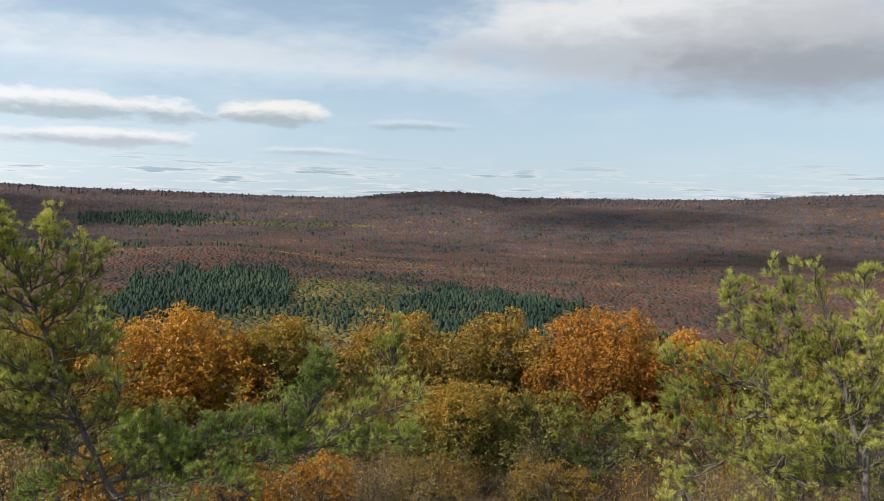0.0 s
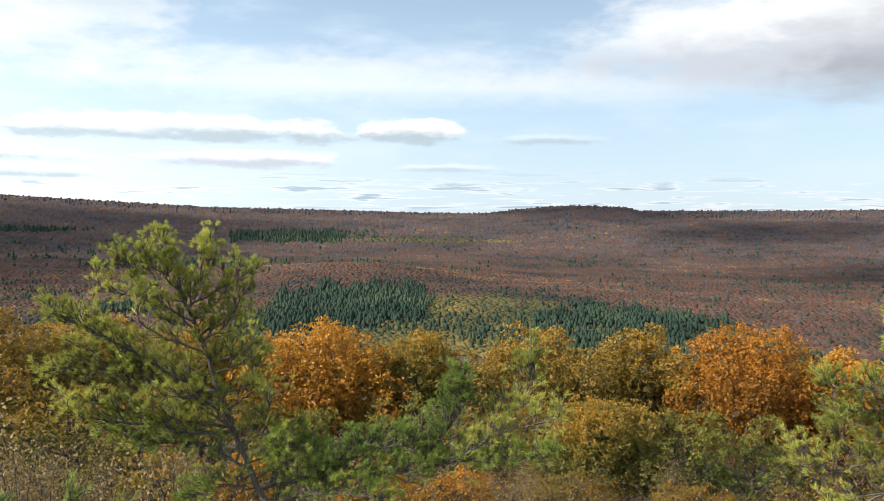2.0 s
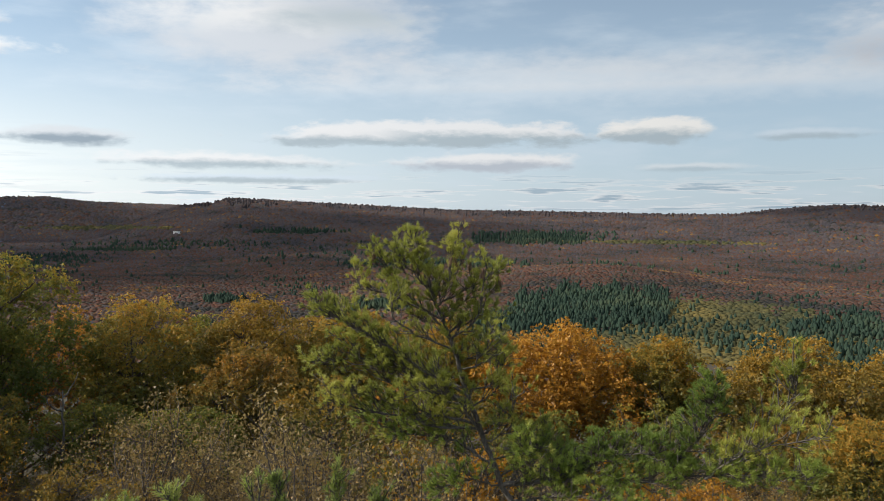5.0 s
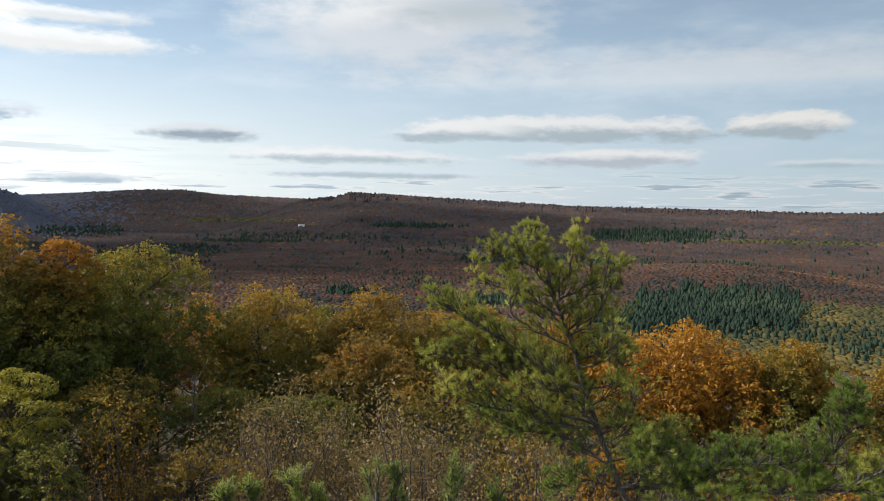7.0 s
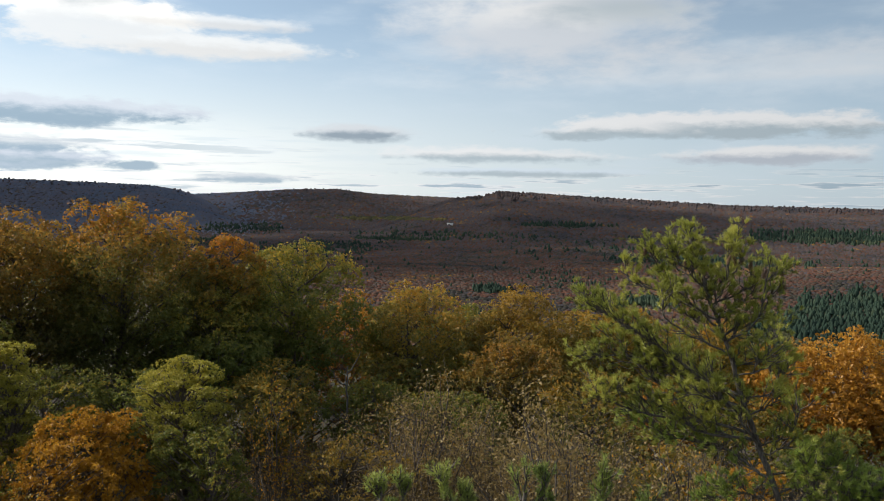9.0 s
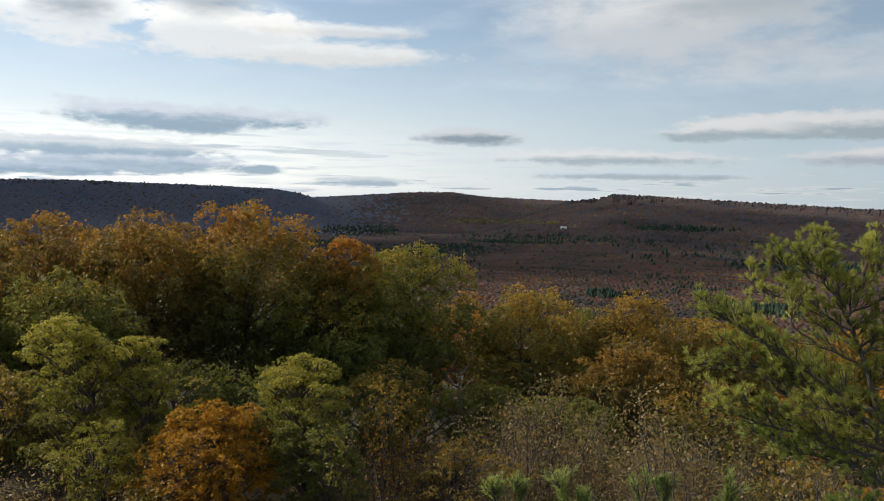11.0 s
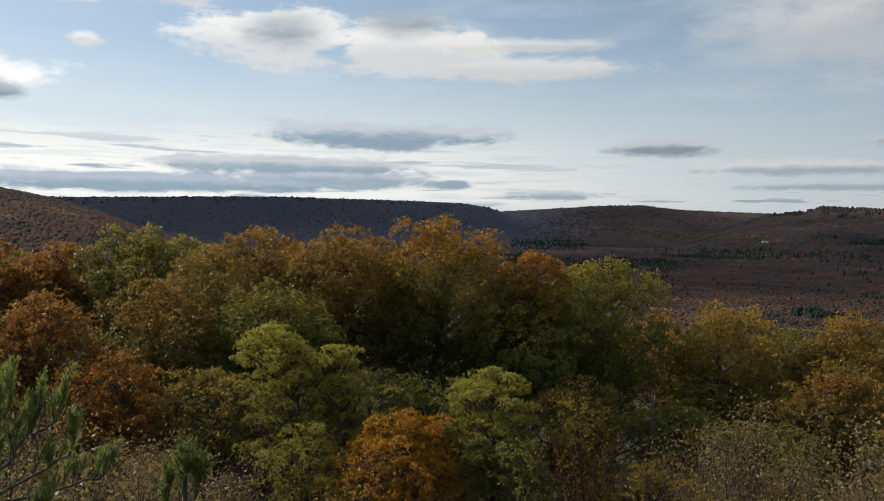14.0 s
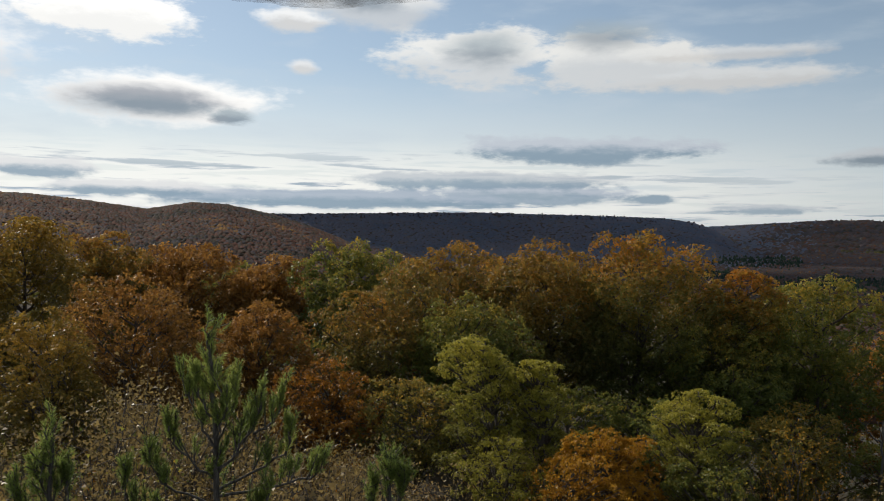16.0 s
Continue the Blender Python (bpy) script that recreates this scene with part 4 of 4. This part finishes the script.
        self.tip(line[-1], d[-1])

    def tip(self, p, d):
        self.tips.append(p)
        self.dirs.append(d)
        self.low.append(self.shaded)

    def done(self, count=34, long=0.1, upper=NEEDLE, lower=DEEP_SHADE, brush=0.05):
        tagged(part("twig_mass", mesh("twig_mass", *joined(self.sub), PINE_BARK, True), self.tree), kind="stuff")
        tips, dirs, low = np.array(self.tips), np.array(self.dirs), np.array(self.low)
        for pick, mat, label in ((~low, upper, "yellow-green needle tufts"), (low, lower, "deep green needle tufts of the shaded low boughs")):
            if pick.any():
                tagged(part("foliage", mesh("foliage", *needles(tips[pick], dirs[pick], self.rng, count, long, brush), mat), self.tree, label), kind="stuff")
        for bough, p in self.cones:
            ob = part("cone", CONE_MESH, bough, "brown hanging cone")
            ob.location = p
            ob.rotation_euler = (self.rng.normal(0, 0.35), self.rng.normal(0, 0.35), self.rng.uniform(0, 6))


def cone_mesh():
    """A long hanging cone with rows of scales."""
    vs, fs = [], []
    rows = 9
    for k in range(rows):
        z, r = -0.13 * k / (rows - 1), 0.024 * math.sin(math.pi * (0.12 + 0.8 * k / rows)) + 0.004
        for j in range(7):
            a = (j + 0.5 * (k % 2)) * 2 * math.pi / 7
            o = len(vs)
            for da, rr, dz in ((-0.35, 0.5, 0.0), (0.35, 0.5, 0.0), (0.3, 1.25, 0.014), (-0.3, 1.25, 0.014)):
                vs.append((math.cos(a + da) * r * rr, math.sin(a + da) * r * rr, z - dz))
            fs.append((o, o + 1, o + 2, o + 3))
    return mesh("cone", np.array(vs), np.array(fs), CONE)


CONE_MESH = cone_mesh()

tall = Pine((-3.2, 11.5, float(land(-3.2, 11.5)) - 0.1), "tall white pine with an open crown and a long low limb", 81, 0.055)
tall.trunk((-3.94, 11.32, 5.31), (-4.49, 11.11, 6.54), (-4.92, 10.94, 7.78), (-5.26, 10.78, 8.86), (-5.48, 10.67, 9.52), (-5.67, 10.57, 10.14))
tall.limb((-5.26, 10.78, 8.86), (-5.82, 10.26, 9.53), (-5.99, 9.93, 10.03), cones=2)
tall.limb((-5.30, 10.76, 8.98), (-6.04, 10.48, 9.34), (-6.51, 10.32, 9.50), (-6.60, 10.38, 9.83), cones=1)
tall.limb((-5.41, 10.71, 9.35), (-5.00, 10.79, 9.77), (-4.99, 10.68, 10.18), cones=2)
tall.limb((-5.37, 10.72, 9.19), (-4.87, 11.12, 9.51), (-4.66, 11.37, 9.67), cones=2)
tall.limb((-5.18, 10.81, 8.69), (-4.75, 10.84, 9.05), (-4.56, 10.76, 9.95), cones=1)
tall.limb((-5.44, 10.69, 9.44), (-5.99, 10.57, 9.76), (-6.06, 10.70, 10.08), cones=1)
tall.limb((-4.95, 10.92, 7.87), (-5.53, 10.42, 8.32), (-6.06, 9.89, 8.84), (-6.57, 9.32, 9.26), cones=0)
tall.limb((-4.92, 10.94, 7.74), (-5.79, 10.73, 8.16), (-6.55, 10.53, 8.38), (-7.33, 10.26, 8.28), cones=0)
tall.limb((-4.80, 10.99, 7.37), (-5.33, 10.56, 7.45), (-5.82, 10.11, 7.78), (-6.34, 9.60, 8.07), cones=0)
tall.limb((-4.65, 11.05, 6.87), (-5.23, 10.94, 7.16), (-5.89, 10.75, 7.25), (-6.55, 10.53, 7.44), cones=0)
tall.limb((-4.99, 10.90, 7.95), (-6.06, 10.70, 8.31), (-6.80, 10.61, 8.96), cones=0)
tall.limb((-4.88, 10.95, 7.70), (-4.63, 11.22, 7.92), (-4.61, 11.39, 8.40), cones=0)
tall.limb((-4.72, 11.02, 7.20), (-4.20, 11.01, 7.35), (-3.90, 10.91, 7.17), cones=0)
tall.limb((-4.76, 11.00, 7.29), (-5.03, 10.50, 7.94), (-5.44, 9.90, 8.10), cones=0)
tall.limb((-5.07, 10.87, 8.36), (-4.73, 11.23, 8.50), (-4.73, 11.45, 8.98), cones=0)
tall.limb((-4.49, 11.11, 6.54), (-3.58, 11.22, 6.72), (-2.41, 11.32, 6.83), (-1.30, 11.29, 7.11), (-0.16, 11.16, 7.24), full=1.5)
tall.limb((-2.41, 11.32, 6.83), (-1.81, 11.33, 7.41), (-1.53, 11.27, 7.92), (-1.55, 11.16, 8.23), full=1.5)
tall.limb((-1.30, 11.29, 7.11), (-0.91, 11.40, 7.73), (-0.58, 11.48, 8.19), (-0.56, 11.55, 8.62), full=1.5)
tall.limb((-1.65, 11.25, 7.00), (-1.08, 11.11, 7.49), (-0.14, 10.96, 7.86), full=1.5)
tall.limb((-4.45, 11.13, 6.46), (-4.02, 11.02, 6.88), (-4.02, 10.76, 7.28), cones=0)
tall.limb((-3.61, 11.32, 6.69), (-2.94, 11.25, 7.13), (-2.16, 11.17, 7.33), full=1.5)
tall.limb((-4.41, 11.14, 6.29), (-3.37, 11.08, 6.56), (-2.54, 10.88, 6.59), cones=0)
tall.limb((-4.57, 11.08, 6.62), (-4.04, 11.55, 6.99), (-3.71, 11.92, 6.76), cones=0)
tall.limb((-4.53, 11.10, 6.54), (-4.90, 10.61, 6.71), (-5.13, 10.17, 6.64), cones=0)
tall.limb((-5.35, 10.68, 9.15), (-5.13, 10.64, 9.53), (-5.06, 10.53, 10.07), cones=2)
tall.limb((-5.29, 10.70, 8.95), (-5.02, 11.01, 9.30), (-4.96, 11.24, 9.88), cones=1)
tall.limb((-5.23, 10.72, 8.77), (-4.93, 11.16, 8.99), (-4.83, 11.50, 9.36), cones=0)
tall.limb((-5.44, 10.65, 9.40), (-5.63, 10.69, 9.80), (-5.86, 10.71, 10.24), cones=1)
tall.limb((-5.40, 10.66, 9.32), (-5.62, 10.41, 9.69), (-5.71, 10.21, 9.93), cones=1)
tall.limb((-5.23, 10.72, 8.79), (-5.76, 10.75, 9.00), (-6.21, 10.82, 9.14), cones=0)
tall.limb((-5.15, 10.75, 8.54), (-5.51, 10.40, 8.79), (-5.79, 10.09, 9.05), (-5.75, 9.94, 9.37), cones=0)
tall.limb((-5.08, 10.88, 8.24), (-4.68, 10.86, 8.40), (-4.51, 10.74, 8.83), cones=0)
tall.limb((-5.00, 10.91, 7.95), (-4.70, 11.27, 7.99), (-4.71, 11.51, 8.38), cones=0)
tall.limb((-4.89, 10.94, 7.69), (-5.47, 10.75, 7.81), (-6.04, 10.57, 8.00), (-6.50, 10.45, 8.31), (-6.85, 10.37, 8.60), cones=0)
tall.limb((-4.83, 10.96, 7.45), (-5.39, 10.50, 7.62), (-5.82, 10.10, 7.66), (-6.16, 9.75, 7.78), (-6.49, 9.40, 8.01), cones=0)
tall.limb((-4.92, 10.94, 7.74), (-5.87, 10.71, 8.15), (-6.60, 10.61, 8.71), (-7.36, 10.48, 9.07), cones=0)
tall.limb((-4.80, 10.98, 7.37), (-5.68, 10.71, 7.40), (-6.05, 10.69, 7.21), cones=0)
tall.limb((-4.65, 11.02, 6.92), (-4.28, 11.49, 6.97), (-4.10, 11.86, 7.25), cones=0)
tall.limb((-4.76, 10.99, 7.29), (-4.34, 11.04, 7.53), (-4.22, 10.95, 7.93), cones=0)
tall.skirt(2.2, 5.0, 1.7)
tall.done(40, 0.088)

broad = Pine((5.4, 9.6, float(land(5.4, 9.6)) - 0.1), "broad sunlit white pine hung with brown cones", 82, 0.055)
broad.trunk((5.20, 9.67, 7.10), (5.14, 9.70, 7.49), (4.97, 9.79, 8.26), (4.79, 9.88, 8.55), (4.49, 10.02, 8.86))
broad.limb((4.97, 9.79, 8.26), (4.77, 9.77, 8.99), (4.48, 9.80, 9.72), cones=3, full=1.25)
broad.limb((4.99, 9.78, 8.17), (5.13, 9.82, 8.99), (5.18, 9.91, 9.63), cones=3, full=1.25)
broad.limb((4.79, 9.88, 8.55), (4.47, 10.19, 9.19), (4.35, 10.40, 9.66), cones=3, full=1.25)
broad.limb((4.49, 10.02, 8.86), (4.25, 10.01, 9.21), (3.97, 10.01, 9.34), cones=3, full=1.25)
broad.limb((5.09, 9.73, 7.70), (4.61, 9.81, 7.97), (4.28, 9.82, 8.62), (3.91, 9.82, 9.16), cones=3, full=1.25)
broad.limb((4.30, 9.88, 8.60), (3.82, 10.12, 8.97), (3.58, 10.26, 9.55), cones=3, full=1.25)
broad.limb((4.99, 9.78, 7.74), (4.59, 9.83, 8.00), (4.12, 9.90, 8.25), (3.39, 10.04, 8.56), (2.78, 10.09, 8.60), cones=3, full=1.25)
broad.limb((4.58, 9.87, 7.15), (3.97, 9.94, 7.39), (3.31, 10.00, 7.68), (2.87, 9.96, 8.10), cones=3, full=1.25)
broad.limb((5.16, 9.69, 7.24), (4.58, 9.87, 7.15), cones=3, full=1.25)
broad.limb((3.32, 10.03, 7.67), (2.95, 10.04, 7.56), (2.62, 10.03, 7.73), cones=3, full=1.25)
broad.limb((3.67, 9.91, 7.47), (3.20, 9.91, 7.18), (2.98, 9.82, 6.92), cones=3, full=1.25)
broad.limb((4.14, 9.94, 8.24), (3.76, 10.25, 8.31), (3.22, 10.59, 8.15), cones=3, full=1.25)
broad.limb((4.15, 9.94, 7.97), (3.73, 10.32, 7.86), (3.39, 10.64, 7.99), cones=3, full=1.25)
broad.limb((4.59, 9.86, 7.99), (4.26, 9.68, 7.63), (3.77, 9.56, 7.11), cones=3, full=1.25)
broad.limb((5.09, 9.73, 7.77), (5.42, 9.66, 8.34), (5.65, 9.65, 9.03), cones=3, full=1.25)
broad.limb((5.15, 9.69, 7.44), (5.60, 9.44, 7.73), (5.98, 9.22, 7.94), cones=3, full=1.25)
broad.limb((5.02, 9.76, 8.04), (5.12, 9.49, 8.64), (5.04, 9.30, 9.33), cones=3, full=1.25)
broad.limb((5.13, 9.71, 7.44), (4.73, 9.52, 7.49), (4.30, 9.33, 7.74), cones=3, full=1.25)
broad.skirt(2.2, 5.2, 1.7)
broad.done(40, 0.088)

young = Pine((-8.35, -0.5, float(land(-8.35, -0.5)) - 0.1), "young white pine with upright green shoots", 83, 0.045)
young.trunk((-8.33, -0.57, 6.76), (-8.32, -0.60, 7.94), (-8.32, -0.64, 8.80), (-8.32, -0.69, 9.49))
young.limb((-8.32, -0.63, 8.11), (-8.19, -0.97, 8.47), (-8.08, -1.06, 8.76), full=0.85, start=0.25, reach=0.5, upright=2.2)
young.limb((-8.32, -0.61, 8.37), (-8.35, -0.84, 8.80), (-8.39, -0.96, 9.14), full=0.85, start=0.25, reach=0.5, upright=2.2)
young.limb((-8.32, -0.60, 8.16), (-8.24, -0.27, 8.59), (-8.14, -0.17, 8.98), full=0.85, start=0.25, reach=0.5, upright=2.2)
young.limb((-8.24, -0.27, 8.54), (-8.29, -0.04, 8.68), (-8.34, 0.01, 8.97), full=0.85, start=0.25, reach=0.5, upright=2.2)
young.limb((-8.32, -0.60, 7.94), (-8.44, 0.21, 8.03), (-8.52, 0.46, 8.11), full=0.85, start=0.25, reach=0.5, upright=2.2)
young.limb((-8.32, -0.60, 8.00), (-8.19, 0.05, 8.38), (-8.04, 0.12, 8.71), full=0.85, start=0.25, reach=0.5, upright=2.2)
young.limb((-8.32, -0.61, 8.42), (-8.43, -0.46, 8.82), (-8.53, -0.44, 9.16), full=0.85, start=0.25, reach=0.5, upright=2.2)
young.limb((-8.32, -0.60, 7.84), (-8.37, -1.14, 8.11), (-8.45, -1.28, 8.39), full=0.85, start=0.25, reach=0.5, upright=2.2)
young.limb((-8.32, -0.58, 7.67), (-8.09, -1.34, 7.95), (-7.93, -1.39, 8.31), full=0.85, start=0.25, reach=0.5, upright=2.2)
young.limb((-8.32, -0.63, 8.64), (-8.26, -0.78, 8.92), (-8.21, -0.80, 9.14), full=0.85, start=0.25, reach=0.5, upright=2.2)
young.limb((-8.32, -0.61, 8.21), (-8.44, -0.38, 8.33), (-8.54, -0.30, 8.63), full=0.85, start=0.25, reach=0.5, upright=2.2)
young.limb((-8.32, -0.58, 7.57), (-8.14, -0.16, 7.87), (-7.94, -0.11, 8.20), full=0.85, start=0.25, reach=0.5, upright=2.2)
young.limb((-8.32, -0.63, 8.48), (-8.23, -0.52, 8.71), (-8.13, -0.55, 8.99), full=0.85, start=0.25, reach=0.5, upright=2.2)
young.skirt(2.0, 6.2, 1.2)
young.done(46, 0.065, YOUNG, YOUNG, 0.14)

slim = Pine((-7.8, -1.8, float(land(-7.8, -1.8)) - 0.1), "slim young pine top with upright shoots", 84, 0.035)
slim.trunk((-7.74, -1.82, 7.13), (-7.71, -1.91, 8.11), (-7.72, -1.90, 8.70))
slim.limb((-7.71, -1.91, 8.11), (-7.69, -1.99, 8.35), (-7.69, -2.01, 8.45), full=1.0, start=0.3, reach=0.5, upright=1.6)
slim.limb((-7.72, -1.89, 8.01), (-7.74, -1.78, 8.23), (-7.74, -1.80, 8.43), full=1.0, start=0.3, reach=0.5, upright=1.6)
slim.limb((-7.73, -1.87, 7.81), (-7.65, -2.15, 8.14), (-7.64, -2.17, 8.33), full=1.0, start=0.3, reach=0.5, upright=1.6)
slim.skirt(2.5, 6.6, 0.9)
slim.done(46, 0.065, YOUNG, YOUNG, 0.14)

small = Pine((-8.3, 1.05, float(land(-8.3, 1.05)) - 0.1), "small young pine top above the shrubs", 85, 0.035)
small.trunk((-8.27, 1.03, 7.22), (-8.27, 1.02, 8.19))
small.limb((-8.27, 1.03, 7.55), (-8.29, 0.86, 7.77), (-8.29, 0.83, 7.99), full=1.0, start=0.3, reach=0.5, upright=1.6)
small.limb((-8.27, 1.03, 7.66), (-8.25, 1.13, 7.83), (-8.24, 1.18, 8.05), full=1.0, start=0.3, reach=0.5, upright=1.6)
small.skirt(2.5, 6.6, 0.9)
small.done(46, 0.065, YOUNG, YOUNG, 0.14)

close = Pine((-3.55, 4.32, float(land(-3.55, 4.32)) - 0.1), "pine top with a ring of upright shoots", 86, 0.05)
close.trunk((-3.56, 4.32, 6.84), (-3.56, 4.32, 8.02), (-3.54, 4.34, 8.57))
close.limb((-3.56, 4.32, 7.43), (-4.13, 3.79, 8.19), (-4.19, 3.73, 8.66), full=1.6, start=0.6, reach=0.3, upright=1.4)
close.limb((-3.56, 4.32, 7.63), (-3.92, 4.00, 8.30), (-3.98, 3.95, 8.70), full=1.6, start=0.6, reach=0.3, upright=1.4)
close.limb((-3.56, 4.32, 7.79), (-3.81, 4.11, 8.30), (-3.87, 4.05, 8.54), full=1.6, start=0.6, reach=0.3, upright=1.4)
close.limb((-3.56, 4.32, 8.02), (-3.46, 4.40, 8.38), (-3.43, 4.42, 8.64), full=1.6, start=0.6, reach=0.3, upright=1.4)
close.limb((-3.56, 4.32, 7.63), (-3.14, 4.62, 8.28), (-3.09, 4.65, 8.71), full=1.6, start=0.6, reach=0.3, upright=1.4)
close.limb((-3.56, 4.32, 7.43), (-2.85, 4.80, 8.15), (-2.83, 4.81, 8.57), full=1.6, start=0.6, reach=0.3, upright=1.4)
close.limb((-4.13, 3.80, 8.19), (-4.25, 3.67, 8.39), (-4.27, 3.64, 8.58), full=1.6, start=0.6, reach=0.3, upright=1.4)
close.skirt(2.0, 6.4, 1.2)
close.done(30, 0.055, YOUNG, DEEP_SHADE, 0.07)

# a pale dead trunk among the oaks
x, y, z = spot(51.1, 36.0)
snag = thing("dead_tree", (x, y, z - 0.05), "bare bleached dead tree with broken limbs", "tree")
rng = np.random.default_rng(90)
stem = bend([(0, 0, 0), (0.1, 0.05, 2.2), (0.3, 0, 4.0), (0.15, 0.1, 5.4)], 5, rng, 0.03)
part("trunk", mesh("trunk", *tube(stem, 0.08, 0.02, 8), DEAD, True), snag)
for k, (a, l) in enumerate(((0.4, 1.3), (2.6, 1.0), (4.4, 0.9), (1.5, 0.7))):
    st = stem[8 + 2 * k]
    e = st + np.array([math.cos(a) * l, math.sin(a) * l, 0.9])
    part("limb", mesh("limb", *tube(bend([st, (st + e) / 2 + [0, 0, -0.15], e], 4, rng, 0.04), 0.04, 0.012, 6), DEAD, True), snag)

# a long white farm building far off in the valley
m, n = material("white_boards")
p = n.add("ShaderNodeBsdfPrincipled")
n.link(n.mix(n.noise(coords(n), 0.6, 4.0), (0.62, 0.61, 0.58), (0.82, 0.81, 0.78)), p.inputs["Base Color"])
p.inputs["Roughness"].default_value = 0.7
finish(n, p)
BOARDS = m
x, y, z = spot(43.7, 2160.0)
farm = thing("farm_building", (x, y, z), "long white farm building among far woods", "building")
farm.rotation_euler = (0, 0, radians(43.7))
box = np.array([(a, b, c) for c in (0.0, 5.2) for a, b in ((-8, -3.5), (8, -3.5), (8, 3.5), (-8, 3.5))], float)
part("wall", mesh("wall", box, np.array([(0, 1, 5, 4), (1, 2, 6, 5), (2, 3, 7, 6), (3, 0, 4, 7), (4, 5, 6, 7)]), BOARDS), farm)
eaves = np.array([(-8.4, -4, 5.0), (8.4, -4, 5.0), (8.4, 0, 6.2), (-8.4, 0, 6.2), (8.4, 4, 5.0), (-8.4, 4, 5.0)], float)
part("roof", mesh("roof", eaves, [np.array([(0, 1, 2, 3), (3, 2, 4, 5), (0, 5, 4, 1)]), np.array([(1, 4, 2), (0, 3, 5)])], BOARDS), farm)
